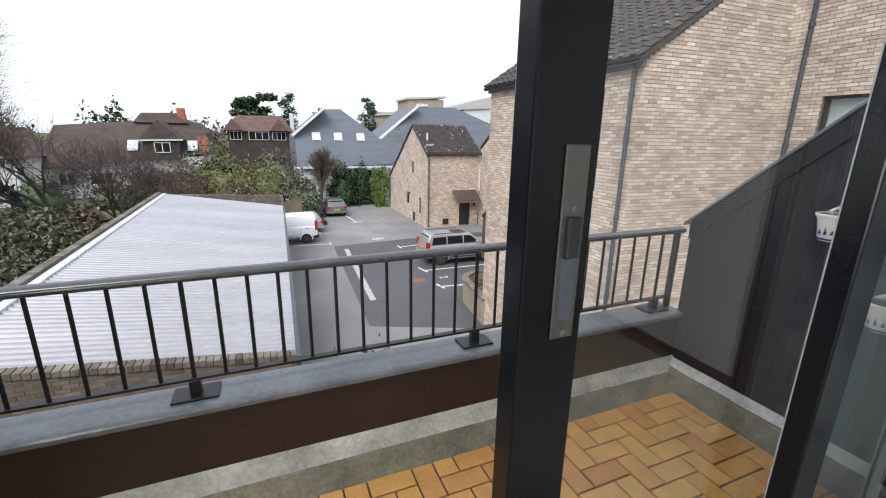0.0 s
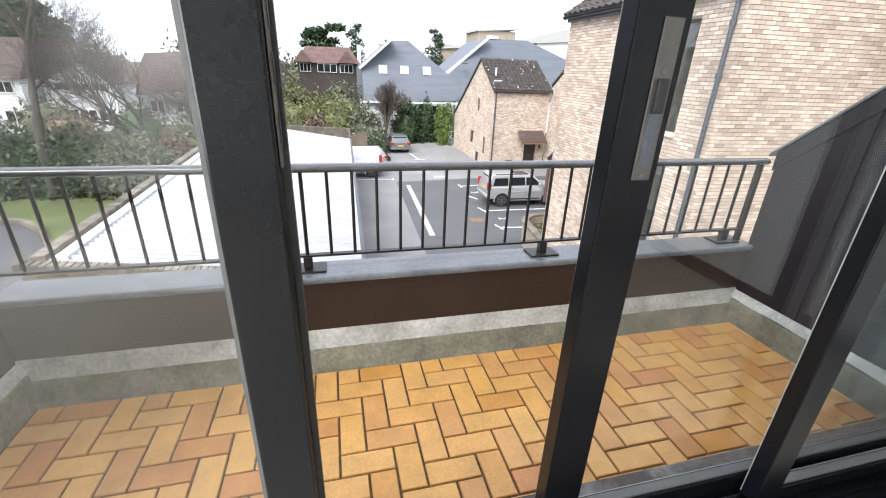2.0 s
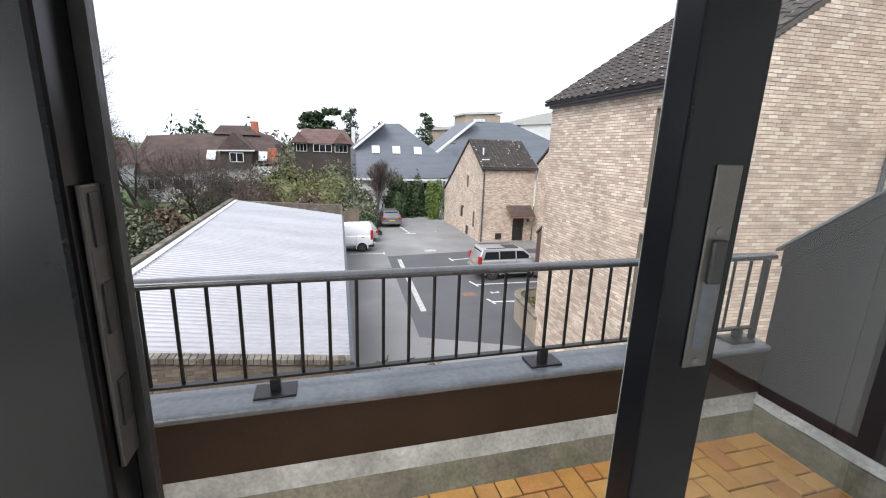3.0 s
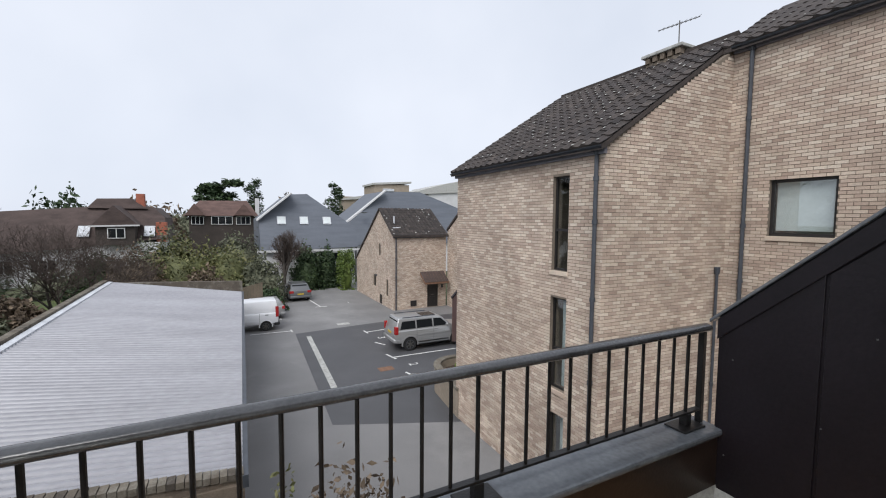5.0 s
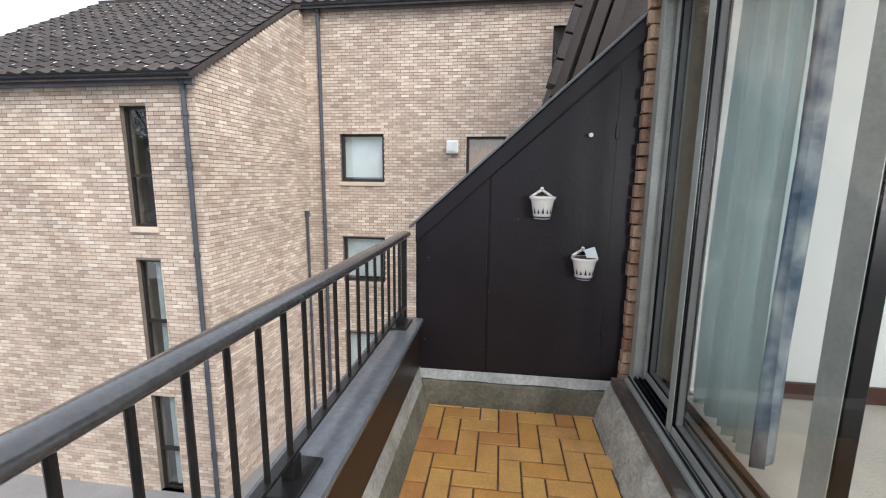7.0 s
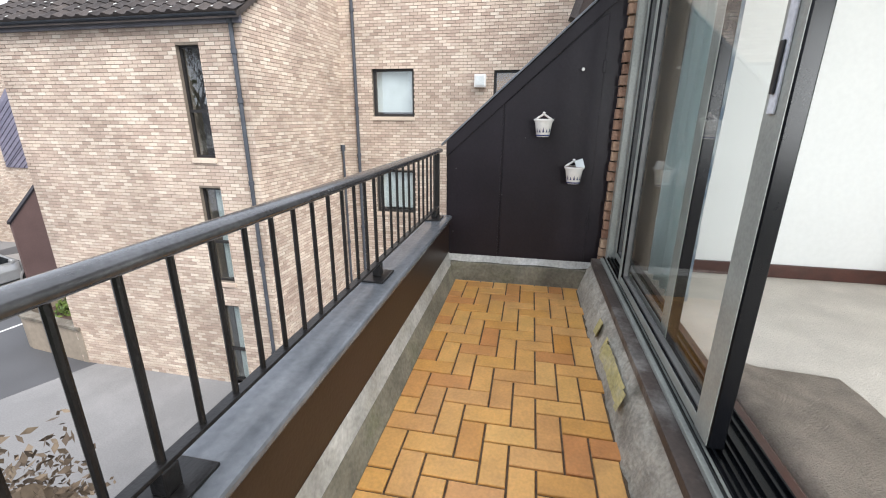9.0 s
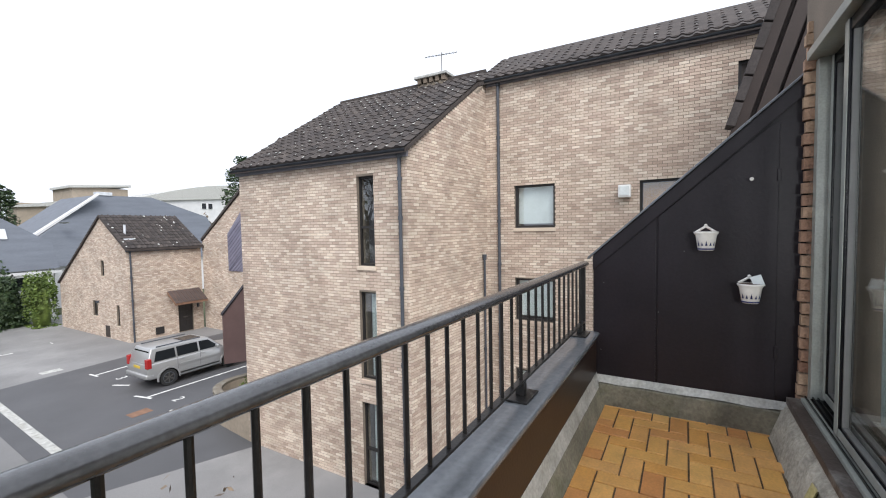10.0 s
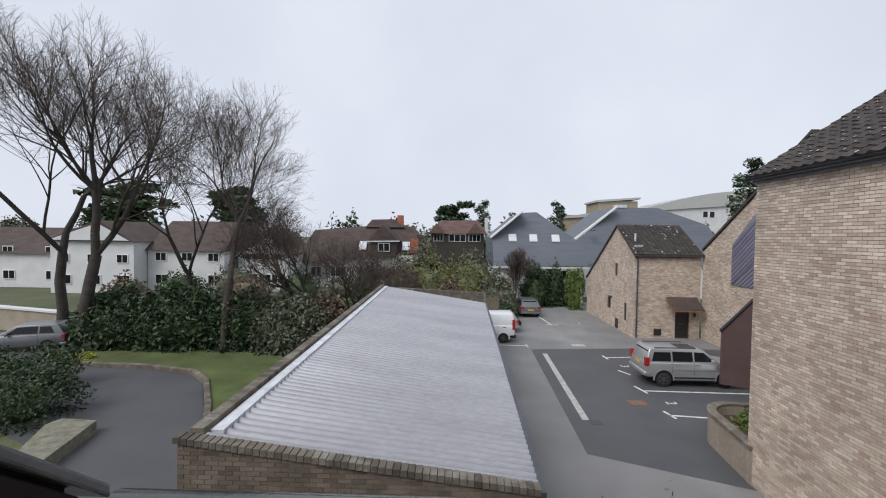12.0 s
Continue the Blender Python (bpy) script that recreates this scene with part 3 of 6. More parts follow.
def pantile_roof(parent, x0, z0, x1, z1, y0, y1, tw=0.3, th=0.34, moss=0, seed=1):
    """Courses of rolled tiles on a plane that rises with x, joined; pale lichen spots on some."""
    rng = np.random.default_rng(seed)
    L = math.hypot(x1 - x0, z1 - z0)
    ux, uz = (x1 - x0) / L, (z1 - z0) / L
    nx, nz = -uz, ux
    rows, cols = int(L / th), int((y1 - y0) / tw)
    prof = [(0, 0.012), (0.25, 0.0), (0.5, 0.018), (0.65, 0.045), (0.82, 0.048), (1.0, 0.012)]
    v, f, lv, lf = [], [], [], []
    for r in range(rows + 1):
        for c in range(cols):
            k = len(v)
            j = rng.uniform(-0.006, 0.006)
            for end, lift in ((0.0, 0.028), (1.08, 0.0)):
                for py, ph in prof:
                    s, y, h = (r + end) * L / (rows + 1), y0 + (c + py) * (y1 - y0) / cols, ph + lift + j
                    v.append((x0 + ux * s + nx * h, y, z0 + uz * s + nz * h))
            for py, ph in prof:
                s, y, h = r * L / (rows + 1), y0 + (c + py) * (y1 - y0) / cols, j
                v.append((x0 + ux * s + nx * h, y, z0 + uz * s + nz * h))
            for i in range(5):
                f.append((k + i, k + i + 1, k + 7 + i, k + 6 + i))
                f.append((k + 12 + i, k + 13 + i, k + i + 1, k + i))
            if rng.random() < moss:
                s, y = (r + rng.uniform(0, 0.3)) * L / (rows + 1), y0 + (c + rng.uniform(0.5, 0.85)) * (y1 - y0) / cols
                kk, rr = len(lv), rng.uniform(0.012, 0.04)
                for i in range(6):
                    a = i * math.pi / 3
                    ds, dy = rr * math.cos(a) * rng.uniform(0.6, 1.3), rr * math.sin(a) * rng.uniform(0.6, 1.3)
                    h = 0.085
                    lv.append((x0 + ux * (s + ds) + nx * h, y + dy, z0 + uz * (s + ds) + nz * h))
                lf.append(tuple(range(kk, kk + 6)))
    ob = part("roof_tiling", (v, f), "roof", parent)
    tagged(ob, kind="stuff")
    if lv:
        tagged(part("lichen", (lv, lf), "lichen", parent), kind="stuff")
    bm = bmesh.new()
    vs = [bm.verts.new(p) for p in ((x0, y0, z0 - 0.01), (x1, y0, z1 - 0.01), (x1, y1, z1 - 0.01), (x0, y1, z0 - 0.01), (x0, y0, z0 - 0.12), (x1, y0, z1 - 0.12), (x1, y1, z1 - 0.12), (x0, y1, z0 - 0.12))]
    for q in ((0, 1, 2, 3), (7, 6, 5, 4), (0, 4, 5, 1), (1, 5, 6, 2), (2, 6, 7, 3), (3, 7, 4, 0)):
        bm.faces.new([vs[i] for i in q])
    part("roof_deck", bm, "roof", parent)


pantile_roof(bld, FX - 0.22, EAVE + 0.02, 11.75, EAVE + 0.02 + (11.75 - FX + 0.22) * 0.655, FY0 - 0.12, FY1 + 0.1, moss=0.55, seed=2)
pantile_roof(bld, RX - 0.22, TOPZ + 0.03, 13.2, TOPZ + 0.03 + (13.2 - RX + 0.22) * 0.62, RY0, 6.35, moss=0.12, seed=3)
part("roof_slope", prism([(11.3, 6.1), (13.2, 7.3), (17, 5.0), (17, 4.6), (11.3, 4.6)], "y", RY0, 6.1), "roof", bld)
part("roof_slope", prism([(11.75, 6.5), (16, 3.6), (16, 2.9), (11.75, 2.9)], "y", 6.36, FY1), "roof", bld)
part("fascia", boxm(FX - 0.1, FX - 0.012, FY0 - 0.05, FY1 + 0.05, EAVE - 0.16, EAVE + 0.02), "bluegrey", bld)
part("fascia", boxm(RX - 0.1, RX - 0.012, RY0, SY1 - 0.03, TOPZ - 0.12, TOPZ + 0.02), "bluegrey", bld)


def gutter(parent, a, b, r=0.07):
    bm = bmesh.new()
    n = 8
    for y in (a[1], b[1]):
        for i in range(n + 1):
            t = math.pi + math.pi * i / n
            bm.verts.new((a[0] + r * math.cos(t), y, a[2] + r * math.sin(t)))
    bm.verts.ensure_lookup_table()
    for i in range(n):
        bm.faces.new((bm.verts[i], bm.verts[i + 1], bm.verts[n + 2 + i], bm.verts[n + 1 + i]))
    bmesh.ops.solidify(bm, geom=bm.faces[:], thickness=0.012)
    part("gutter", bm, "iron", parent)


gutter(bld, (FX - 0.19, FY0 - 0.1, EAVE + 0.0), (FX - 0.19, FY1 + 0.1, EAVE))
gutter(bld, (RX - 0.19, RY0, TOPZ + 0.02), (RX - 0.19, SY1 - 0.05, TOPZ))


def downpipe(parent, x, y, z0, z1, r=0.045, joints=(0.2, 0.45, 0.7)):
    p = part("downpipe", tube(bmesh.new(), (x, y, z0), (x, y, z1), r, n=10), "iron", parent, smooth=False)
    for j in joints:
        part("pipe_collar", tube(bmesh.new(), (x, y, z0 + (z1 - z0) * j), (x, y, z0 + (z1 - z0) * j + 0.09), r * 1.35, n=10), "iron", p)
    part("pipe_shoe", tube(bmesh.new(), (x, y, z1 - 0.05), (x, y, z1 + 0.12), r * 1.6, r * 2.0, n=10), "iron", p)


downpipe(bld, FX - 0.07, FY0 + 0.17, GROUND, EAVE - 0.12, joints=(0.12, 0.4, 0.62, 0.82, 0.93))
downpipe(bld, RX - 0.08, 5.7, GROUND, TOPZ - 0.1, joints=(0.3, 0.5, 0.62, 0.85))
downpipe(bld, RX - 0.35, 6.08, GROUND, 0.44, r=0.035, joints=(0.5,))
vent = thing("flue_box", (RX, 2.13, 2.28), "white square flue box on the brick wall", "vent")
part("housing", boxm(RX - 0.16, RX - 0.008, 1.98, 2.29, 2.12, 2.45, 0.02), "upvc", vent)
part("grille", boxm(RX - 0.18, RX - 0.161, 2.02, 2.25, 2.17, 2.41, 0.006), "blind", vent)
ch = thing("chimney_stack", (12.0, 8.4, 5.6), "brick chimney stack with vented cap on the roof", "chimney")
part("stack", boxm(11.6, 12.6, 7.8, 8.9, 5.0, 6.4, 0.01), "oldbrick", ch)
for i in range(5):
    part("cap_post", boxm(11.55, 11.75, 7.78 + i * 0.24, 7.92 + i * 0.24, 6.403, 6.57), "oldbrick", ch)
part("cap_slab", boxm(11.5, 12.7, 7.7, 9.0, 6.573, 6.67, 0.02), "lead", ch)
aer = thing("tv_aerial", (12.1, 8.2, 6.67), "thin metal television aerial on the chimney", "aerial")
bm = tube(bmesh.new(), (12.1, 8.2, 6.67), (12.1, 8.2, 7.55), 0.016, n=6)
part("mast", bm, "steel", aer)
part("boom", tube(bmesh.new(), (12.1, 7.6, 7.42), (12.1, 8.9, 7.52), 0.012, n=6), "steel", aer)
for i in range(9):
    y = 7.65 + i * 0.14
    part("aerial_element", tube(bmesh.new(), (11.95, y, 7.43 + i * 0.01 - 0.1), (12.25, y, 7.43 + i * 0.01 + 0.1), 0.006, n=5), "steel", aer)

# planter wall at the building's far corner
pl = thing("curved_planter", (8.6, 14.5, GROUND), "low curved brick planter with leafy plants against the flats", "planter")
arc = [(7.2, 12.5)] + [(8.7 - 1.25 * math.cos(t), 14.6 - 1.25 * math.sin(t) * -1) for t in [math.pi * i / 16 for i in range(0, 11)]] + [(10.5, 16.0)]
inner = [(7.45, 12.5)] + [(8.7 - 1.0 * math.cos(t), 14.6 + 1.0 * math.sin(t)) for t in [math.pi * i / 16 for i in range(0, 11)]] + [(10.5, 15.75)]
part("planter_wall", prism(arc + inner[::-1], "z", GROUND, GROUND + 1.0), "beige", pl)
outer_cap = [(p[0] - 0.05, p[1]) for p in arc]
part("planter_coping", prism(outer_cap + inner[::-1], "z", GROUND + 1.003, GROUND + 1.09), "coping", pl)
part("planter_soil", prism(inner + [(10.5, 12.5)], "z", GROUND, GROUND + 0.7), "soil", pl)

# ---- garage block with corrugated roof ----
gar = thing("garage_block", (-2.2, 16, GROUND), "long garage block with corrugated sheet roof and brick parapet", "garage")
GNL, GNR, GFR, GFL = Vector((-5.2, 7.5, -1.85)), Vector((0.28, 7.5, -2.5)), Vector((0.8, 26.2, -2.5)), Vector((-5.7, 28.5, -1.85))
roof_at = lambda u, v: (GNL.lerp(GNR, u)).lerp(GFL.lerp(GFR, u), v)
SHEETS, WAVES = 16, 6
for k in range(SHEETS):
    n = WAVES * 8
    v, f = [], []
    for i in range(n + 1):
        t = (k + i / n * 1.0) / SHEETS
        h = 0.13 * abs(math.sin(i / 8 * math.pi)) ** 0.8 - 0.08
        for u in (0.0, 0.5, 1.0):
            p = roof_at(u, t)
            v.append((p.x, p.y, p.z + h + 0.004 * (k % 2)))
        if i:
            a = (i - 1) * 3
            f += [(a, a + 1, a + 4, a + 3), (a + 1, a + 2, a + 5, a + 4)]
    part("roof_sheet", (v, f), "corr", gar, smooth=True)
part("roof_structure", prism([(-5.3, 7.6), (0.18, 7.3), (0.7, 26.2), (-5.7, 28.5)], "z", GROUND, -2.62), "oldbrick", gar)
part("edge_trim", prism([(0.27, 7.3), (0.36, 7.3), (0.9, 26.25), (0.81, 26.25)], "z", -2.68, -2.47), "iron", gar)
lt = [(-5.45, 7.6), (-5.2, 7.6), (-5.65, 28.5), (-5.9, 28.5)]
part("parapet_wall", prism(lt, "z", GROUND, -1.82), "oldbrick", gar)
part("valley_flashing", prism([(-5.2, 7.7), (-4.98, 7.7), (-5.43, 28.3), (-5.65, 28.5)], "z", -1.9, -1.80), "flash", gar)
ft = lambda x: -1.78 - (x + 5.5) * 0.118
bm = prism([(-5.55, GROUND), (0.3, GROUND), (0.3, ft(0.3) - 0.1), (-5.55, ft(-5.55) - 0.1)], "y", 7.37, 7.58)
part("front_wall", bm, "mortar", gar)
wall_face(gar, (-5.55, 7.37, 0), (1, -0.0, 0), 5.85, GROUND, -1.8, (), top=lambda s: ft(s - 5.55) - 0.1, material="oldbrick")
part("far_coping", prism([(-5.85, 28.5), (0.85, 26.25), (0.85, 26.5), (-5.85, 28.8)], "z", -2.7, -1.88), "coping", gar)
cb = []
n = 50
for i in range(n):
    x = -5.6 + i * 5.9 / n
    z = ft(x) - 0.1
    cb.append([(a, b, c) for c in (z, z + 0.105) for a, b in ((x, 7.32), (x + 0.108, 7.32), (x + 0.108, 7.55), (x, 7.55))])
late_pieces(cb, gar, "coping_brick", "coping")
cb = []
for i in range(180):
    y = 7.57 + i * 20.9 / 180
    x = -5.47 - 0.45 * (i / 180)
    cb.append([(a, b, c) for c in (-1.82, -1.72) for a, b in ((x, y), (x + 0.23, y), (x + 0.23, y + 0.106), (x, y + 0.106))])
late_pieces(cb, gar, "coping_brick", "coping")

# ---- balcony ----
BX0, BX1 = -1.66, 2.51
slab("balcony_floor", [(BX0 - 0.1, -0.15), (BX1 + 0.1, -0.15), (BX1 + 0.1, 1.62), (BX0 - 0.1, 1.62)], -0.35, -0.012, "grout", "concrete balcony slab with dark tile joints", "floor")
outer = thing("parapet", (0.3, 1.45, 0), "dark brown boarded balcony parapet with grey capping", "parapet", kind="structure")
part("parapet_core", boxm(BX0, BX1, 1.362, 1.515, -0.35, 0.515), "board", outer)
part("inner_board", boxm(BX0, BX1, 1.335, 1.36, 0.215, 0.515, 0.004), "board", outer)
part("capping", boxm(BX0, BX1 + 0.02, 1.312, 1.528, 0.518, 0.555, 0.012), "cap", outer)
bm = bmesh.new()
n = 90
rows = [[], [], []]
for i in range(n + 1):
    x = BX0 + (BX1 - BX0) * i / n
    w = 0.012 * noise.noise((x * 3, 0, 1)) + 0.008 * noise.noise((x * 9, 4, 1))
    rows[0].append(bm.verts.new((x, 1.333, 0.235)))
    rows[1].append(bm.verts.new((x, 1.318 + w * 0.4, 0.165 + w)))
    rows[2].append(bm.verts.new((x, 1.305 + w * 0.3, 0.125 + w * 1.5)))
for a, b in ((0, 1), (1, 2)):
    for i in range(n):
        bm.faces.new((rows[a][i], rows[b][i], rows[b][i + 1], rows[a][i + 1]))
part("lead_flashing", bm, "lead", outer, smooth=True)
part("cement_fillet", prism([(1.262, -0.012), (1.334, -0.012), (1.334, 0.135), (1.305, 0.13), (1.28, 0.04)], "x", BX0, BX1), "cement", outer)


def side_panel(x, s, label):
    """Raking side screen of the balcony; s = 1: its face looks towards -x."""
    t = thing("side_panel", (x, 0.7, 0.2), label, "panel")
    top = lambda y: 2.395 - y * 0.906
    xs = lambda d: (x - d, x) if s > 0 else (x, x + d)
    part("screen_board", prism([(0.0, 0.2), (1.36, 0.2), (1.36, top(1.36)), (0.0, top(0.0))], "x", x, x + 0.05 * s), "panel", t)
    part("door_leaf", prism([(0.215, 0.215), (0.905, 0.215), (0.905, 1.45), (0.26, 2.02), (0.215, 2.04)], "x", x - 0.012 * s, x - 0.001 * s, 0.003), "panel", t)
    part("outer_board", prism([(0.92, 0.215), (1.35, 0.215), (1.35, top(1.35) - 0.05), (0.92, top(0.92) - 0.05)], "x", x - 0.01 * s, x - 0.001 * s, 0.002), "panel", t)
    part("raking_rail", prism([(0.0, top(0) - 0.12), (1.36, top(1.36) - 0.12), (1.36, top(1.36) - 0.01), (0.0, top(0) - 0.01)], "x", x - 0.02 * s, x - 0.013 * s, 0.002), "panel", t)
    part("capping_strip", prism([(-0.02, top(-0.02)), (1.4, top(1.4)), (1.4, top(1.4) + 0.02), (-0.02, top(-0.02) + 0.02)], "x", x - 0.03 * s, x + 0.07 * s, 0.004), "cap", t)
    part("hinge", boxm(*sorted((x - 0.02 * s, x - 0.012 * s)), 0.205, 0.225, 1.66, 1.74, 0.002), "panel", t)
    part("hinge", boxm(*sorted((x - 0.02 * s, x - 0.012 * s)), 0.205, 0.225, 0.5, 0.58, 0.002), "panel", t)
    for y, z in ((1.28, 0.95), (0.9, 0.75), (1.3, 0.42), (0.74, 1.2)):
        part("nail_head", tube(bmesh.new(), (x - 0.014 * s, y, z), (x - 0.01 * s, y, z), 0.004, n=8), "gasket", t)
    k = thing("side_kerb", (x, 0.7, 0), "grey cement kerb with white-edged flashing below the panel", "kerb", kind="structure")
    part("kerb_body", prism([(-0.02, -0.012), (1.31, -0.012), (1.31, 0.165), (-0.02, 0.165)], "x", x - 0.06 * s, x + 0.05 * s, 0.008), "cement", k)
    bm = bmesh.new()
    rows = [[], []]
    for i in range(41):
        y = -0.02 + 1.35 * i / 40
        w = 0.012 * noise.noise((y * 6, x, 2))
        rows[0].append(bm.verts.new((x - 0.014 * s, y, 0.222)))
        rows[1].append(bm.verts.new((x - 0.05 * s + w * 0.3, y, 0.172 + w)))
    for i in range(40):
        bm.faces.new((rows[0][i], rows[0][i + 1], rows[1][i + 1], rows[1][i]))
    part("flashing", bm, "lead", k, smooth=True)
    return t


side_panel(BX1, 1, "black-brown raking wooden side screen with cupboard door")
side_panel(BX0, -1, "black-brown raking wooden side screen of the balcony")
hk = tagged(part("wall_hook", tube(bmesh.new(), (BX1 - 0.05, 0.362, 1.68), (BX1 - 0.01, 0.362, 1.685), 0.012, 0.008, n=10), "china"), "small white hook on the dark panel", "hook")


def wall_pot(y, z, label, soil, tag):
    x = BX1 - 0.085
    t = thing("wall_pot", (BX1 - 0.02, y, z - 0.08), label, "plant pot", group="wall pots on the side screen")
    rings = [(0.042, -0.068), (0.048, -0.063), (0.062, 0.03), (0.070, 0.05), (0.072, 0.058), (0.064, 0.056), (0.06, 0.045), (0.055, 0.04)]
    part("pot_body", lathe(rings, (x, y, z), 24), "china", t, smooth=True)
    part("rim_band", lathe([(0.0695, 0.043), (0.0735, 0.05), (0.0745, 0.057), (0.072, 0.060)], (x, y, z), 24, False), "china", t, smooth=True)
    for i in range(14):
        a = i * 2 * math.pi / 14
        bm = bmesh.new()
        for da, h in ((-0.13, -0.035), (0.13, -0.035), (0, -0.01 + 0.01 * (i % 2))):
            r = 0.048 + (h + 0.07) * 0.14 + 0.002
            bm.verts.new((x + r * math.cos(a + da), y + r * math.sin(a + da), z + h))
        bm.faces.new(bm.verts[:])
        bmesh.ops.solidify(bm, geom=bm.faces[:], thickness=0.001)
        part("painted_motif", bm, "china_blue", t)
    part("base_band", lathe([(0.0505, -0.062), (0.0525, -0.052)], (x, y, z), 24, False), "china_blue", t)
    part("soil" if soil else "inner_glaze", lathe([(0.0, 0.0555), (0.0635, 0.056)], (x, y, z), 20, False), "soil" if soil else "china_pink", t)
    bm = bmesh.new()
    pts = [(y - 0.06, z + 0.055), (y - 0.03, z + 0.075), (y, z + 0.095), (y + 0.03, z + 0.075), (y + 0.06, z + 0.055)]
    for a, b in zip(pts, pts[1:]):
        tube(bm, (BX1 - 0.022, *a), (BX1 - 0.022, *b), 0.008, n=8)
    part("hanger", bm, "china", t, smooth=True)
    part("hanger_knob", lathe([(0.0, 0.09), (0.011, 0.095), (0.011, 0.107), (0, 0.113)], (BX1 - 0.022, y, z), 10), "china", t, smooth=True)
    if tag:
        part("plant_label", boxm(-0.03, 0.03, -0.001, 0.001, 0, 0.075, 0, pose(x, y - 0.05, z + 0.04, 8, 20, 80)), "blind", t, "pale printed plant label")
        bm = bmesh.new()
        for i in range(10):
            a = i * 0.7
            tube(bm, (x + 0.02 * math.cos(a), y + 0.02 * math.sin(a), z + 0.02), (x + 0.05 * math.cos(a), y + 0.05 * math.sin(a), z + 0.06), 0.004, 0.002, n=5)
        part("dried_plant", bm, "leaf_dry", t)


wall_pot(0.612, 1.28, "white china wall pot with blue pattern and pink inside", False, False)
wall_pot(0.362, 0.938, "white china wall pot with soil and plant label", True, True)

# railing
rl = thing("balcony_railing", (0.3, 1.43, 0.555), "black metal balcony railing with round handrail", "railing")
RY = 1.43
bm = bmesh.new()
pr = [(0.034 * math.cos(a) * (1.12 if abs(math.cos(a)) > 0.5 else 1), 0.022 * math.sin(a)) for a in [i * math.pi / 8 for i in range(16)]]
v = [[bm.verts.new((x, RY + p[0], 1.09 + p[1])) for p in pr] for x in (BX0, BX1)]
for i in range(16):
    bm.faces.new((v[0][i], v[0][(i + 1) % 16], v[1][(i + 1) % 16], v[1][i]))
part("handrail", bm, "handrail", rl, smooth=True)
part("bottom_rail", boxm(BX0, BX1 - 0.03, RY - 0.017, RY + 0.017, 0.628, 0.64, 0.002), "rail", rl)
PITCH = 1.34 / 11
for i in range(-13, 24):
    x = -0.324 + i * PITCH
    if BX0 + 0.03 < x < BX1 - 0.03:
        post = i % 11 == 0
        if post:
            p = part("post", tube(bmesh.new(), (x, RY, 0.575), (x, RY, 1.07), 0.0095, n=8), "rail", rl)
            part("foot_plate", boxm(x - 0.09, x + 0.09, RY - 0.06, RY + 0.06, 0.5555, 0.566, 0.003), "rail", p)
            part("sleeve", boxm(x - 0.022, x + 0.022, RY - 0.022, RY + 0.022, 0.566, 0.63, 0.004), "rail", p)
        else:
            part("baluster", tube(bmesh.new(), (x, RY, 0.64), (x, RY, 1.07), 0.0082, n=8), "rail", rl)
part("end_bar", boxm(BX1 - 0.045, BX1 - 0.015, RY - 0.016, RY + 0.016, 0.556, 1.07, 0.003), "rail", rl)

# ---- house wall with sliding doors ----
WX0, WX1 = -1.5, 2.37
SILL, HEAD = 0.31, 2.36
tagged(part("wall_above_doors", boxm(WX0 - 0.047, 2.62, -0.28, 0.074, HEAD + 0.06, 3.4), "mortar"), "brick wall above the sliding doors", "wall", kind="structure")
tagged(part("wall_west", boxm(-14, WX0 - 0.05, -0.28, 0.0, -0.35, 3.4), "mortar"), "brick wall beside the sliding doors", "wall", kind="structure")
pier = thing("wall_pier", (2.36, -0.1, 0), "toothed brown brick pier beside the door frame", "pier", kind="structure")
part("pier_core", boxm(WX1 + 0.09, 2.60, -0.28, 0.07, -0.35, HEAD + 0.057), "mortar", pier)
rng = np.random.default_rng(5)
pb = []
for i in range(32):
    z = 0.22 + i * 0.075
    for x0, x1 in ((WX1 + 0.07 + 0.012 * (i % 2), BX1 - 0.014),):
        d = 0.105 + rng.uniform(-0.008, 0.008)
        pb.append([(a, b, c) for c in (z, z + 0.064) for a, b in ((x0, d), (x0, -0.1), (x1, -0.1), (x1, d))][:0] + [(a, b, c) for c in (z, z + 0.064) for a, b in ((x1, d), (x0, d), (x0, -0.1), (x1, -0.1))])
late_pieces(pb, pier, "brick", "pier")
# raised edge below the doors
th = thing("door_threshold", (0.3, 0.05, 0), "crumbling cement threshold with yellow patches below the doors", "threshold", kind="structure")
bm = bmesh.new()
n = 110
rows = [[], [], [], []]
for i in range(n + 1):
    x = BX0 + (BX1 - BX0) * i / n
    w = noise.noise((x * 4, 2, 3)) * 0.018 + noise.noise((x * 15, 7, 3)) * 0.01
    for r, (y, z) in zip(rows, ((0.245 + w, -0.012), (0.225 + w, 0.05 + w), (0.185 + w * 1.2, 0.17 + w), (0.13, 0.235))):
        r.append(bm.verts.new((x, y, z)))
for a in range(3):
    for i in range(n):
        bm.faces.new((rows[a][i], rows[a][i + 1], rows[a + 1][i + 1], rows[a + 1][i]))
part("cement_slope", bm, "cement_pale", th, smooth=True)
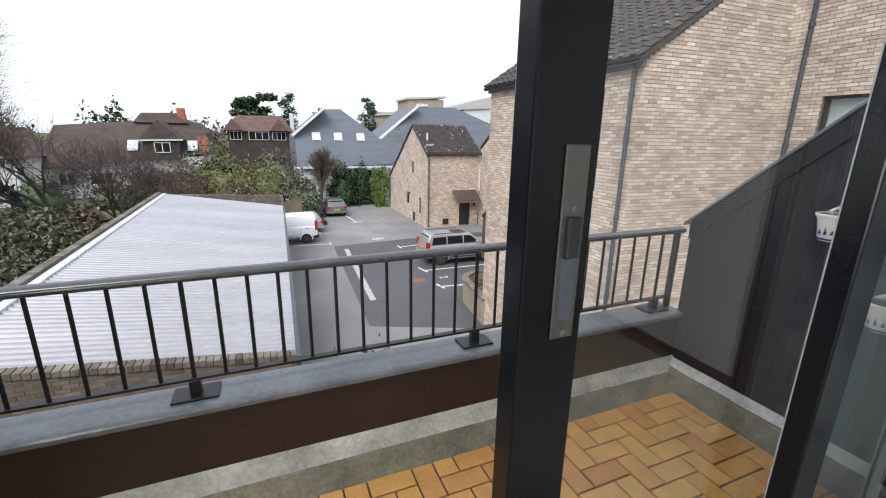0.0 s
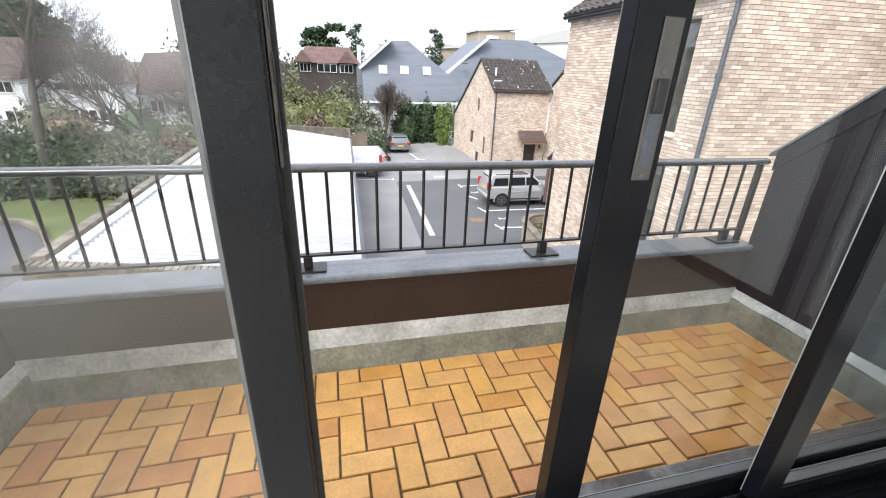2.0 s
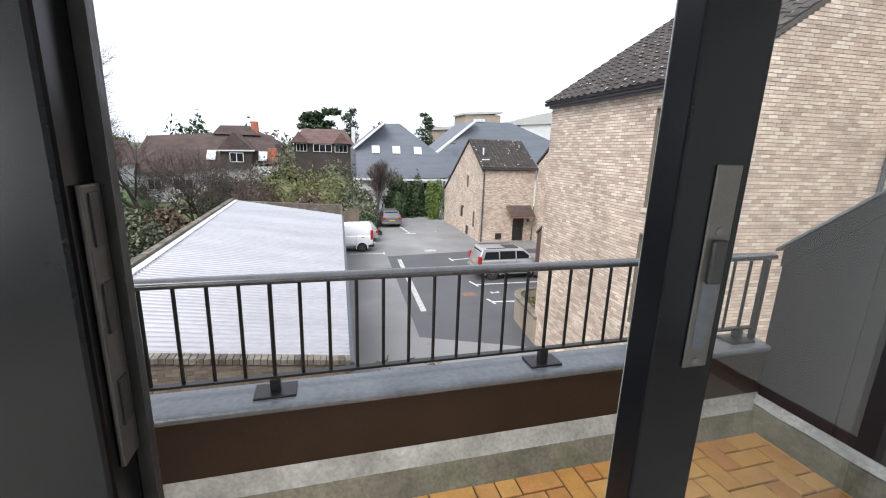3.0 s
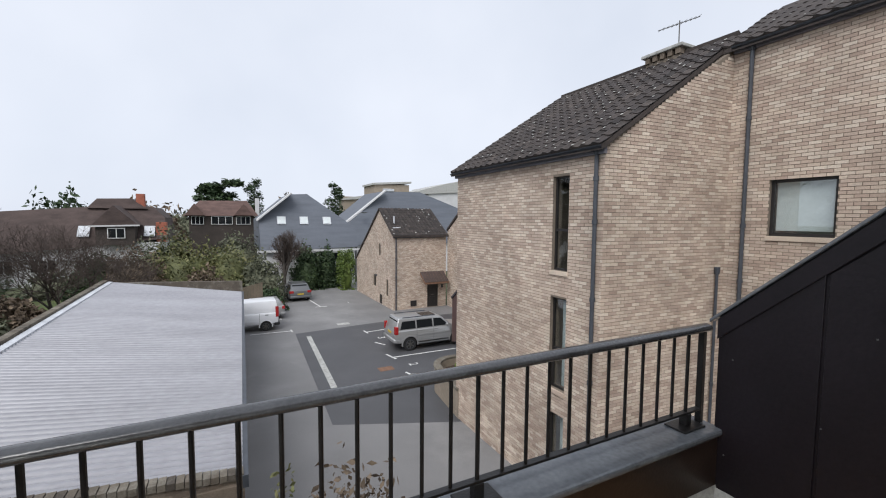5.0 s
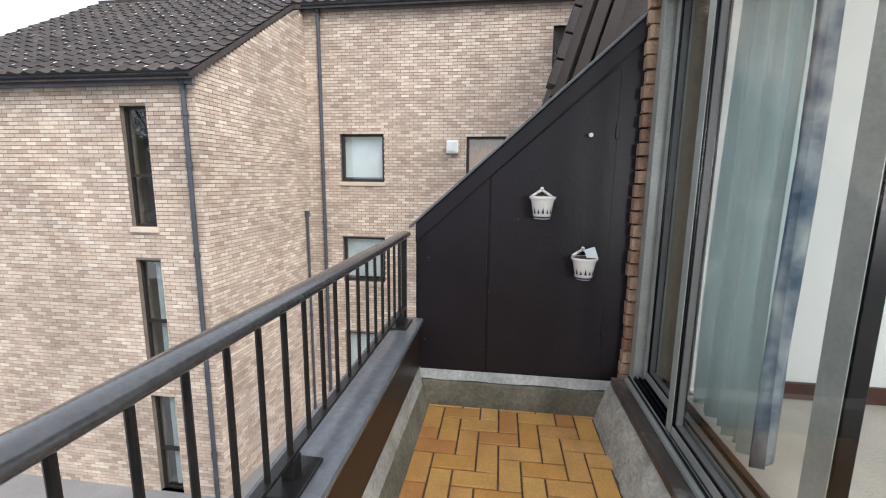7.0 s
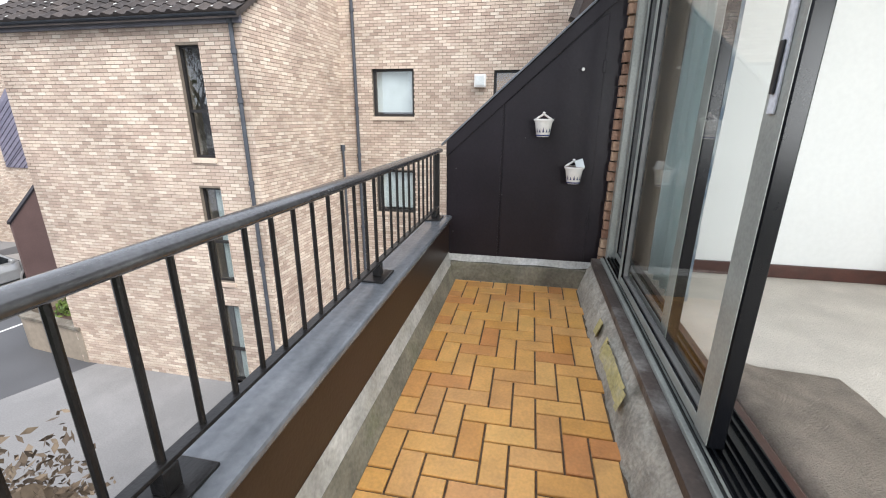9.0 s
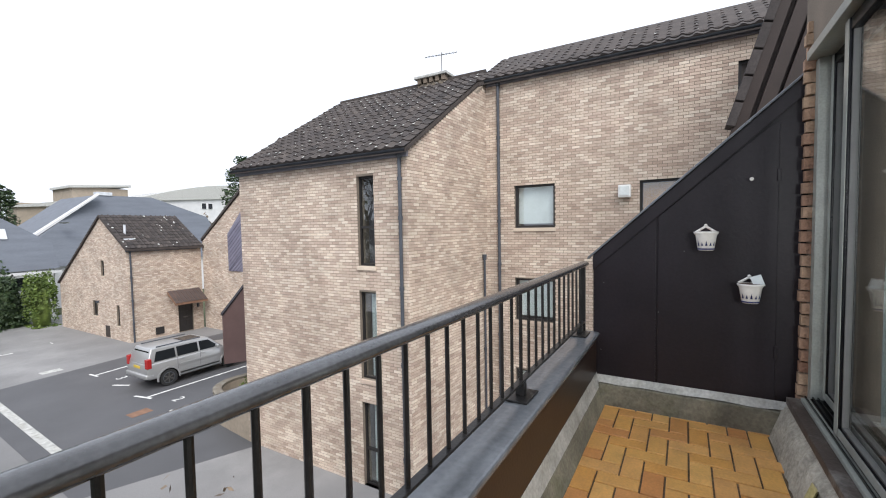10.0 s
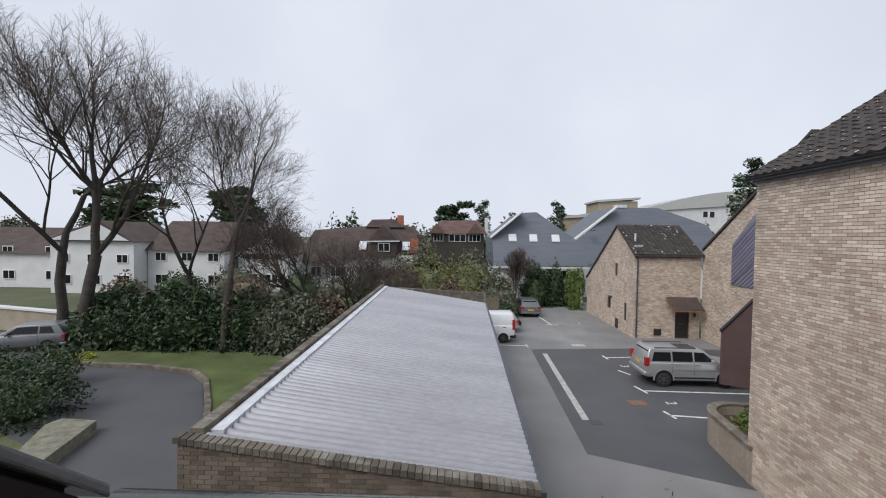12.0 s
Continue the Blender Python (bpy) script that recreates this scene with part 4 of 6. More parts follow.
for x0, x1 in ((0.8, 1.35), (0.0, 0.22), (1.48, 1.58)):
    bm = bmesh.new()
    rr = [[], []]
    m_ = 20
    for i in range(m_ + 1):
        x = x0 + (x1 - x0) * i / m_
        w = noise.noise((x * 14, 1, 9)) * 0.03
        rr[0].append(bm.verts.new((x, 0.237 + w, 0.075 + w)))
        rr[1].append(bm.verts.new((x, 0.205 + w, 0.17 + w)))
    for i in range(m_):
        bm.faces.new((rr[0][i], rr[0][i + 1], rr[1][i + 1], rr[1][i]))
    part("yellow_patch", bm, "yellow_cement", th)
part("sill_board", boxm(BX0, WX1 + 0.05, -0.12, 0.168, 0.236, 0.285, 0.006), "sill_wood", th)
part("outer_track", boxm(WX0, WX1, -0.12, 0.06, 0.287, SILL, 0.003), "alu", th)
# outer strip in the paler tone that imitates sky reflection
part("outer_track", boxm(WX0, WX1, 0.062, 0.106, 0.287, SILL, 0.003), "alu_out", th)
for y in (-0.105, -0.075, -0.03, -0.005, 0.024, 0.049, 0.084):
    part("track_rib", boxm(WX0, WX1, y - 0.003, y + 0.003, SILL + 0.001, SILL + 0.013), "alu", th)
part("inner_sill", boxm(WX0 - 0.05, WX1 + 0.05, -0.175, -0.122, 0.15, 0.285, 0.008), "redwood", th)
fr = thing("window_frame_1", (0.3, 0, SILL), "bronze aluminium outer frame of the sliding doors", "door frame", kind="structure")
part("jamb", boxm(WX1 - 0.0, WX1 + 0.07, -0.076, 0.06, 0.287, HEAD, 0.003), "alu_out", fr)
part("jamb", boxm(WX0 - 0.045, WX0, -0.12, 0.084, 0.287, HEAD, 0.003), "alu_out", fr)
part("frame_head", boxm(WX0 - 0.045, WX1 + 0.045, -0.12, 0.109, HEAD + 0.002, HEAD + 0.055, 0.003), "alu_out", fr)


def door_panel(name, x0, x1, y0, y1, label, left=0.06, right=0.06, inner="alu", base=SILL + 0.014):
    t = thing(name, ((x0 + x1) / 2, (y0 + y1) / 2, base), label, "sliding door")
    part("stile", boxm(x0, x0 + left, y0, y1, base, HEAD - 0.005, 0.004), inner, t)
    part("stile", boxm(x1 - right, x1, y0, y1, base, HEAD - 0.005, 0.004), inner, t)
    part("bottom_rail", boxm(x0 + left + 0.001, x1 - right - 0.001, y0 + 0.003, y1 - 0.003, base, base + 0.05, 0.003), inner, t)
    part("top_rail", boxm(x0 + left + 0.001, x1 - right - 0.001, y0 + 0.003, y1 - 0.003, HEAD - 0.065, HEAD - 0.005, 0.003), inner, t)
    # thin pale faces carry the sky's reflection in their colour
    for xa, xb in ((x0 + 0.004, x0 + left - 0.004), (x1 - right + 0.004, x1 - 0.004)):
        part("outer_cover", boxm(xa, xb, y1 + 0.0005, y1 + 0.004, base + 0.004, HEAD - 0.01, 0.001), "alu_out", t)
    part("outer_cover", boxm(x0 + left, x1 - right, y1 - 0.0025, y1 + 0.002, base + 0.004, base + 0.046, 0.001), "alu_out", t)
    ym = (y0 + y1) / 2
    for xa, xb, za, zb in ((x0 + left, x0 + left + 0.008, base + 0.05, HEAD - 0.065), (x1 - right - 0.008, x1 - right, base + 0.05, HEAD - 0.065), (x0 + left, x1 - right, base + 0.05, base + 0.058)):
        part("glazing_bead", boxm(xa, xb, ym - 0.013, ym + 0.013, za, zb), "gasket", t)
    g = part("pane", boxm(x0 + left - 0.004, x1 - right + 0.004, ym - 0.003, ym + 0.003, base + 0.045, HEAD - 0.06), "glass", t)
    g.visible_shadow = False
    return t


dl = door_panel("sliding_door", 0.346, 1.85, 0.02, 0.07, "bronze aluminium glass sliding door standing open", left=0.11)
part("lock_plate", boxm(0.399, 0.44, 0.0165, 0.0198, 1.36, 1.642, 0.002), "steel", dl, "brushed steel lock plate with finger recess")
part("latch", boxm(0.408, 0.43, 0.008, 0.0164, 1.485, 1.545, 0.003), "black", dl)
# thin dark plate: shade of the finger recess put into colour
part("finger_recess", boxm(0.407, 0.431, 0.0158, 0.0163, 1.39, 1.483), "iron", dl)
for z in (1.366, 1.552):
    part("screw", tube(bmesh.new(), (0.419, 0.0145, z + 0.004), (0.419, 0.0164, z + 0.004), 0.005, n=8), "gasket", dl)
part("outer_handle", boxm(0.388, 0.423, 0.0745, 0.082, 1.36, 1.64, 0.003), "flash", dl, "pale metal pull handle")
part("handle_grip", boxm(0.396, 0.415, 0.0825, 0.09, 1.41, 1.54, 0.003), "black", dl)
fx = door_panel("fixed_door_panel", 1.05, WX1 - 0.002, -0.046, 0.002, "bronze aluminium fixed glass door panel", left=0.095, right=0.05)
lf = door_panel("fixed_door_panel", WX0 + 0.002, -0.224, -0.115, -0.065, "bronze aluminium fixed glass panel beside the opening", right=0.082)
part("lock_keep", boxm(-0.2235, -0.220, -0.103, -0.079, 1.42, 1.62, 0.001), "steel", lf, "steel lock keep on the stile edge")
# slots are not cut; black plates give the shade inside them
for z in (1.45, 1.52, 1.58):
    part("keep_slot", boxm(-0.2198, -0.2188, -0.097, -0.085, z, z + 0.035), "black", lf)
part("stile_seal", boxm(-0.2235, -0.214, -0.078, -0.067, SILL + 0.014, HEAD - 0.005), "black", lf)

# ---- room behind the doors ----
FLOOR = 0.225
RMX0, RMX1, RMY = -2.6, 2.44, -4.2
slab("floor", [(RMX0, RMY), (RMX1, RMY), (RMX1, -0.285), (2.38, -0.285), (2.38, -0.176), (WX0 - 0.05, -0.176), (WX0 - 0.05, -0.285), (RMX0, -0.285)], 0.0, FLOOR, "carpet", "pale beige fitted carpet", "carpet")
# span of an added, unseen window opening in the far west wall
WY0, WY1 = -3.6, -1.2
for name, bm in (("wall_east", boxm(RMX1, RMX1 + 0.15, RMY, -0.285, 0, 2.62)), ("wall_south", boxm(RMX0, RMX1, RMY - 0.15, RMY, 0, 2.62)),
                 ("wall_far_west", boxm(RMX0 - 0.15, RMX0, RMY, WY0, 0, 2.62)), ("wall_far_west", boxm(RMX0 - 0.15, RMX0, WY1, -0.285, 0, 2.62)),
                 ("wall_far_west", boxm(RMX0 - 0.15, RMX0, WY0, WY1, 0, 0.95)), ("wall_far_west", boxm(RMX0 - 0.15, RMX0, WY0, WY1, 2.3, 2.62)),
                 ("wall_return", boxm(RMX0, WX0 - 0.05, -0.31, -0.283, 0, 2.62))):
    tagged(part(name, bm, "room"), "plain pale painted room wall", "wall", kind="structure")
w2 = thing("unseen_window", (RMX0 - 0.1, -2.4, 0.95), "added white framed window, out of view in the room wall", "window", kind="structure")
for q in ((WY0, WY0 + 0.06, 0.95, 2.3), (WY1 - 0.06, WY1, 0.95, 2.3), (WY0 + 0.06, WY1 - 0.06, 0.95, 1.01), (WY0 + 0.06, WY1 - 0.06, 2.24, 2.3), (-2.43, -2.37, 1.01, 2.24)):
    part("window_frame", boxm(RMX0 - 0.12, RMX0 - 0.05, q[0], q[1], q[2], q[3], 0.004), "upvc", w2)
# added fill light in the unseen opening, brightens the room
lamp = bpy.data.lights.new("room_fill", "AREA")
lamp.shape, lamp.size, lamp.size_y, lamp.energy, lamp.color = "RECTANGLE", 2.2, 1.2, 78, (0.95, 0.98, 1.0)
lamp_ob = new("room_fill", lamp)
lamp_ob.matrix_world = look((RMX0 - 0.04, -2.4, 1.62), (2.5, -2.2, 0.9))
tagged(part("ceiling", boxm(RMX0, RMX1, RMY, -0.285, 2.55, 2.62), "room"), "plain white painted ceiling", "ceiling", kind="structure")
for bm in (boxm(RMX1 - 0.02, RMX1 - 0.001, RMY, -0.32, FLOOR, FLOOR + 0.1, 0.004), boxm(RMX0, RMX1 - 0.022, RMY + 0.001, RMY + 0.02, FLOOR, FLOOR + 0.1, 0.004)):
    tagged(part("baseboard", bm, "redwood"), "dark red wooden skirting board", "skirting", kind="structure")


def curtain(x0, x1, y, z0, z1, material, label, folds):
    bm = bmesh.new()
    n = folds * 10
    rows = []
    for k in range(7):
        z, e = z0 + (z1 - z0) * k / 6, 1 - 0.25 * k / 6
        rows.append([bm.verts.new((x0 + (x1 - x0) * i / n + 0.01 * math.sin(k + i * 0.2), y + 0.045 * e * math.sin(i * 2 * math.pi / 10) + 0.015 * math.sin(i * 0.31 + k * 0.4), z)) for i in range(n + 1)])
    for p, q in zip(rows, rows[1:]):
        for i in range(n):
            bm.faces.new((p[i], p[i + 1], q[i + 1], q[i]))
    bmesh.ops.solidify(bm, geom=bm.faces[:], thickness=0.004)
    return tagged(part("curtain", bm, material, smooth=True), label, "curtain")


curtain(1.80, 2.30, -0.27, FLOOR + 0.03, 2.5, "netcurtain", "pale aqua pleated curtain drawn back", 7)
curtain(1.71, 1.76, -0.27, FLOOR + 0.03, 2.5, "bluecurtain", "blue patterned curtain edge beside the pale curtain", 2)
# rolled rug by the threshold
bm = bmesh.new()
n = 40
rows = [[], [], [], [], []]
for i in range(n + 1):
    x = 0.1 + 0.93 * i / n
    w = 0.01 * noise.noise((x * 5, 3, 1))
    for r, (y, z) in zip(rows, ((-0.21, 0.005), (-0.215, 0.05), (-0.27, 0.068), (-0.42, 0.03), (-0.75, 0.012))):
        r.append(bm.verts.new((x, y + w * 2 + 0.02, FLOOR + z + w * 0.6)))
for p, q in zip(rows, rows[1:]):
    for i in range(n):
        bm.faces.new((p[i], p[i + 1], q[i + 1], q[i]))
bmesh.ops.solidify(bm, geom=bm.faces[:], thickness=0.01)
tagged(part("doormat", bm, "mat_pile", smooth=True), "taupe rug folded against the wooden threshold", "rug")
bench = thing("pine_lounge_chair", (1.78, -2.0, FLOOR), "orange pine lounge chair with white seat cushion", "chair")
for y in (-2.6, -2.0):
    part("side_frame", prism([(1.53, FLOOR), (1.63, FLOOR), (2.08, FLOOR + 0.42), (2.33, FLOOR + 0.75), (2.26, FLOOR + 0.8), (1.98, FLOOR + 0.5), (1.50, FLOOR + 0.12)], "y", y, y + 0.05, 0.006), "pine", bench)
part("seat_cushion", boxm(1.63, 2.23, -2.55, -2.0, FLOOR + 0.2, FLOOR + 0.32, 0.04), "upvc", bench)
part("seat_rail", boxm(1.58, 1.64, -2.55, -2.0, FLOOR + 0.12, FLOOR + 0.2, 0.006), "pine", bench)

# steep roof of the next flats, beyond the side screen
ev = thing("steep_roof", (8, -0.6, 2.2), "dark steep roof slope with raking eaves boards", "roof", kind="structure")
part("roof_body", prism([(0.12, 2.6), (-0.4, 4.35), (-1.2, 6.2), (-3.0, 6.2), (-3.0, 2.2), (0.12, 2.2)], "x", 6.35, 10.9), "roof", ev)
for k, (d, w) in enumerate(((0.0, 0.1), (0.22, 0.16), (0.42, 0.1))):
    part("eaves_board", prism([(0.22 - d, 2.6), (-0.34 - d, 4.5), (-1.2 - d, 6.6), (-1.36 - d, 6.6), (-0.5 - d, 4.5), (0.06 - d, 2.6)], "x", 6.2 - 0.04 * k, 6.3 + w - 0.04 * k), "board", ev)
for i in range(9):
    y, z = 0.2 - i * 0.1, 2.75 + i * 0.33
    part("verge_tile", boxm(-0.12, 0.2, -0.05, 0.06, -0.02, 0.3, 0.01, pose(6.25, y, z, 17, 0, 0)), "roof", ev)
tagged(part("roof_over_room", boxm(-4, 2.62, -6, -0.0, 3.402, 3.5), "roof"), "tiled roof over the room", "roof", kind="structure")
tagged(part("house_body_wall", boxm(-14, 2.6, -0.6, -0.3, GROUND, -0.36), "oldbrick"), "brick wall of the flats below the balcony", "wall", kind="structure")

# herringbone floor tiles, each a piece of the floor
tile_parent = bpy.data.objects["balcony_floor"]
TX, TY, TG = 0.1152, 0.1130, 0.0105
cells = []
for i in range(-30, 40):
    for j in range(-20, 30):
        k = (i - j) % 4
        if k == 0:
            cells.append((i, j, 2, 1))
        elif k == 3:
            cells.append((i, j, 1, 2))
X0T, Y0T, Y1T = BX0 + 0.065, 0.235, 1.27
tiles = []
for i, j, w, h in cells:
    x0, y0 = -0.328 + i * TX, 0.930 + j * TY
    a, b, c, d = max(x0, X0T), min(x0 + w * TX, BX1 - 0.05), max(y0, Y0T), min(y0 + h * TY, Y1T)
    if b - a > 0.02 and d - c > 0.02:
        tiles.append((a + TG / 2, b - TG / 2, c + TG / 2, d - TG / 2))

# ---- brick cottage flats at the end of the court ----
cot = thing("brick_cottage", (11.8, 30, GROUND), "buff brick cottage block with pantile roof and dark door", "house")
CX, CY = 11.36, 30.0
NE_, RZ, FE_ = 0.5, 2.55, -2.0
gl = 10.1
gh = [(gl - 3.45, gl - 3.0, -1.3, -0.35), (gl - 4.9, gl - 4.2, -4.0, -3.0), (gl - 1.6, gl - 1.2, -4.4, -3.1)]
gtop = lambda s: FE_ + (RZ - FE_) * min(s / 6.95, 1) if s < 6.95 else RZ + (NE_ - RZ) * (s - 6.95) / (gl - 6.95)
wall_with_holes(cot, (CX, CY + gl), (0, -1), gl, GROUND - 0.1, 0, gh, "wall", top=gtop)
# the two tops of the gable meet at the ridge
part("gable_fill", prism([(CY + 0.02, NE_ - 0.15), (CY + 3.15, RZ - 0.05), (CY + 6, RZ - 1.95)], "x", CX + 0.001, CX + 0.29), "mortar", cot)
wall_face(cot, (CX, CY + gl, 0), (0, -1, 0), gl, GROUND, RZ, gh, top=gtop)
for h in gh:
    window(cot, (CX, CY + gl), (0, -1), *h, bar=0.06, curtain="blind" if h[2] > -2 else "none")
fl = 4.2
fh2 = [(2.55, 3.5, GROUND + 0.02, -3.3)]
wall_with_holes(cot, (CX + 0.301, CY), (1, 0), fl, GROUND - 0.1, NE_, fh2, "wall")
wall_face(cot, (CX, CY, 0), (1, 0, 0), fl + 0.3, GROUND, NE_, [(2.85, 3.8, GROUND, -3.3)])
d = part("front_door", boxm(CX + 2.86, CX + 3.79, CY + 0.1, CY + 0.16, GROUND + 0.03, -3.31, 0.01), "darkframe", cot, "black panelled front door")
for zz in (-4.9, -4.3, -3.8):
    part("door_panel", boxm(CX + 3.0, CX + 3.3, CY + 0.085, CY + 0.1, zz, zz + 0.4, 0.01), "darkframe", d)
    part("door_panel", boxm(CX + 3.37, CX + 3.67, CY + 0.085, CY + 0.1, zz, zz + 0.4, 0.01), "darkframe", d)
part("letter_plate", boxm(CX + 3.2, CX + 3.46, CY + 0.075, CY + 0.085, -4.35, -4.27, 0.004), "steel", d)
cn = part("porch_canopy", prism([(CY - 0.95, -3.15), (CY - 0.01, -2.45), (CY - 0.01, -2.62), (CY - 0.95, -3.3)], "x", CX + 2.2, CX + 4.3), "rust", cot, "small tiled lean-to porch canopy")
for i in range(8):
    part("canopy_tile", prism([(CY - 0.97, -3.13), (CY - 0.01, -2.42), (CY - 0.01, -2.445), (CY - 0.97, -3.155)], "x", CX + 2.21 + i * 0.26, CX + 2.45 + i * 0.26, 0.006), "oldroof", cn)
part("lantern", boxm(CX + 4.05, CX + 4.17, CY - 0.17, CY - 0.02, -3.75, -3.5, 0.02), "iron", cot)
part("meter_box", boxm(CX + 1.4, CX + 1.9, CY - 0.06, CY - 0.01, -5.1, -4.65, 0.01), "darkframe", cot)
part("gable_lamp", boxm(CX - 0.2, CX - 0.02, CY + 3.9, CY + 4.0, -3.1, -2.95, 0.02), "iron", cot)
part("gable_door", boxm(CX - 0.03, CX - 0.008, CY + 2.6, CY + 3.2, GROUND + 0.05, -4.5, 0.01), "darkwall", cot)


def y_roof(parent, x0, x1, y0, z0, y1, z1, seed, moss=0.08, material="roof"):
    """Tiled slope that rises with y, in courses."""
    n = max(4, int(math.hypot(y1 - y0, z1 - z0) / 0.34))
    rng = np.random.default_rng(seed)
    v, f = [], []
    c = int(abs(x1 - x0) / 0.3)
    for r in range(n):
        for i in range(c):
            k = len(v)
            j = rng.uniform(0, 0.02)
            for e, lift in ((0, 0.04), (1, 0.0)):
                t = (r + e) / n
                for p, hgt in ((0.02, 0), (0.5, 0.0), (0.75, 0.05), (0.98, 0.0)):
                    v.append((x0 + (i + p) * (x1 - x0) / c, y0 + (y1 - y0) * t, z0 + (z1 - z0) * t + lift + hgt + j))
            for q in range(3):
                f.append((k + q, k + q + 1, k + 5 + q, k + 4 + q))
    tagged(part("roof_tiling", (v, f), material, parent), kind="stuff")
    bm = bmesh.new()
    vs = [bm.verts.new(p) for p in ((x0, y0, z0), (x1, y0, z0), (x1, y1, z1), (x0, y1, z1), (x0, y0, z0 - 0.12), (x1, y0, z0 - 0.12), (x1, y1, z1 - 0.12), (x0, y1, z1 - 0.12))]
    for q in ((0, 1, 2, 3), (7, 6, 5, 4), (0, 4, 5, 1), (1, 5, 6, 2), (2, 6, 7, 3), (3, 7, 4, 0)):
        bm.faces.new([vs[i] for i in q])
    part("roof_deck", bm, material, parent)
    if moss:
        lv, lf = [], []
        for i in range(int(moss * 300)):
            t, x, rr = rng.random(), rng.uniform(x0, x1), rng.uniform(0.03, 0.07)
            k = len(lv)
            for a in range(6):
                lv.append((x + rr * math.cos(a), y0 + (y1 - y0) * t + rr * math.sin(a), z0 + (z1 - z0) * (t + rr * math.sin(a) / (y1 - y0)) + 0.1))
            lf.append(tuple(range(k, k + 6)))
        tagged(part("lichen", (lv, lf), "lichen", parent), kind="stuff")


y_roof(cot, CX - 0.12, CX + 4.6, CY - 0.25, NE_ - 0.05, CY + 3.15, RZ + 0.05, 7)
y_roof(cot, CX - 0.12, CX + 4.6, CY + gl + 0.1, FE_ - 0.02, CY + 3.15, RZ + 0.05, 8, 0)
part("fascia", boxm(CX - 0.05, CX + 4.2, CY - 0.14, CY - 0.015, NE_ - 0.22, NE_ - 0.06), "iron", cot)
downpipe(cot, CX + 0.18, CY - 0.07, GROUND, NE_ - 0.15, 0.05)
part("vent_pipe", tube(bmesh.new(), (CX + 0.5, CY + 1.2, 1.3), (CX + 0.5, CY + 1.2, 1.95), 0.07), "flash", cot)
tagged(part("cottage_roof_flashing", boxm(CX + 0.2, CX + 0.8, CY + 0.6, CY + 1.1, 1.0, 1.08, 0.02, None), "flash", cot))
# taller wing with raking top and slate-clad balcony sides
wing = thing("brick_wing", (16, 26, GROUND), "buff brick wing with raking roof beside the cottage", "building")
wl_ = 8.5
wtop = lambda s: 0.75 + s * 0.70
wall_with_holes(wing, (16.0, CY), (0, -1), wl_, GROUND - 0.1, 0, (), "wall", top=wtop)
wall_face(wing, (16.0, CY, 0), (0, -1, 0), wl_, GROUND, 7, (), top=wtop)
part("verge_board", prism([(CY, 0.78), (CY - wl_, 6.72), (CY - wl_, 6.9), (CY, 0.96)], "x", 15.9, 16.3), "roof", wing)
sl = thing("slate_cladding_panel", (16, 25.5, -1.2), "purple-grey diagonal slate cladding panel on the brick wing", "cladding")
part("cladding_back", prism([(26.9, -1.2), (26.95, 1.27), (24.5, 3.6), (23.0, 3.6), (23.0, -1.2)], "x", 15.93, 15.985), "purple", sl)
for i in range(26):
    a = -1.2 + i * 0.27 - 2.5
    p0, p1 = (26.93, a), (23.0, a + 3.2)
    z0, z1 = max(p0[1], -1.18), p1[1]
    if p1[1] > -1.1 and p0[1] < 1.2:
        y0 = 26.93 if p0[1] >= -1.18 else 26.93 - (-1.18 - p0[1]) / 3.2 * 3.93
        part("cladding_strip", prism([(y0, z0), (23.02, z1), (23.02, z1 - 0.22), (y0, max(z0 - 0.22, -1.19))], "x", 15.90, 15.929), "purple", sl)
bp = thing("maroon_side_screen", (12.5, 20.2, GROUND), "maroon-brown raking screen panel standing by the parked car", "panel")
part("screen_board", prism([(11.13, -5.05), (14.1, -5.5), (14.1, 0.4), (11.13, -2.62)], "y", 20.1, 20.2), "maroon", bp)
part("screen_edge", prism([(11.08, -2.66), (14.1, 0.42), (14.1, 0.5), (11.08, -2.56)], "y", 20.07, 20.23), "panel", bp)

# ---- vehicles ----


def wheel(parent, x, y, r, side, width=0.2):
    def lay(rings, mat, par, name):
        bm = bmesh.new()
        n = 24
        rows = [[bm.verts.new((x + rr * math.cos(2 * math.pi * i / n), y + o * side, r + rr * math.sin(2 * math.pi * i / n))) for i in range(n)] for rr, o in rings]
        for p, q in zip(rows, rows[1:]):
            for i in range(n):
                bm.faces.new((p[i], p[(i + 1) % n], q[(i + 1) % n], q[i]))
        bm.faces.new(rows[-1])
        bm.faces.new(rows[0][::-1])
        return part(name, bm, mat, par, smooth=False)
    t = lay([(r * 0.6, -width), (r * 0.96, -width), (r, -width * 0.8), (r, -width * 0.2), (r * 0.95, 0), (r * 0.68, 0)], "tyre", parent, "wheel")
    lay([(r * 0.66, -0.05), (r * 0.66, 0.004), (r * 0.6, 0.008), (r * 0.56, -0.03)], "iron", t, "rim")
    for k in range(6):
        a = k * math.pi / 3
        part("spoke", boxm(-0.03, 0.03, -0.012, 0.012, r * 0.08, r * 0.62, 0.004, Matrix.Translation((x, y + 0.0 * side, r)) @ Matrix.Rotation(a, 4, "Y")), "steel", t)
    lay([(r * 0.15, -0.01), (r * 0.15, 0.02)], "steel", t, "hub_cap")


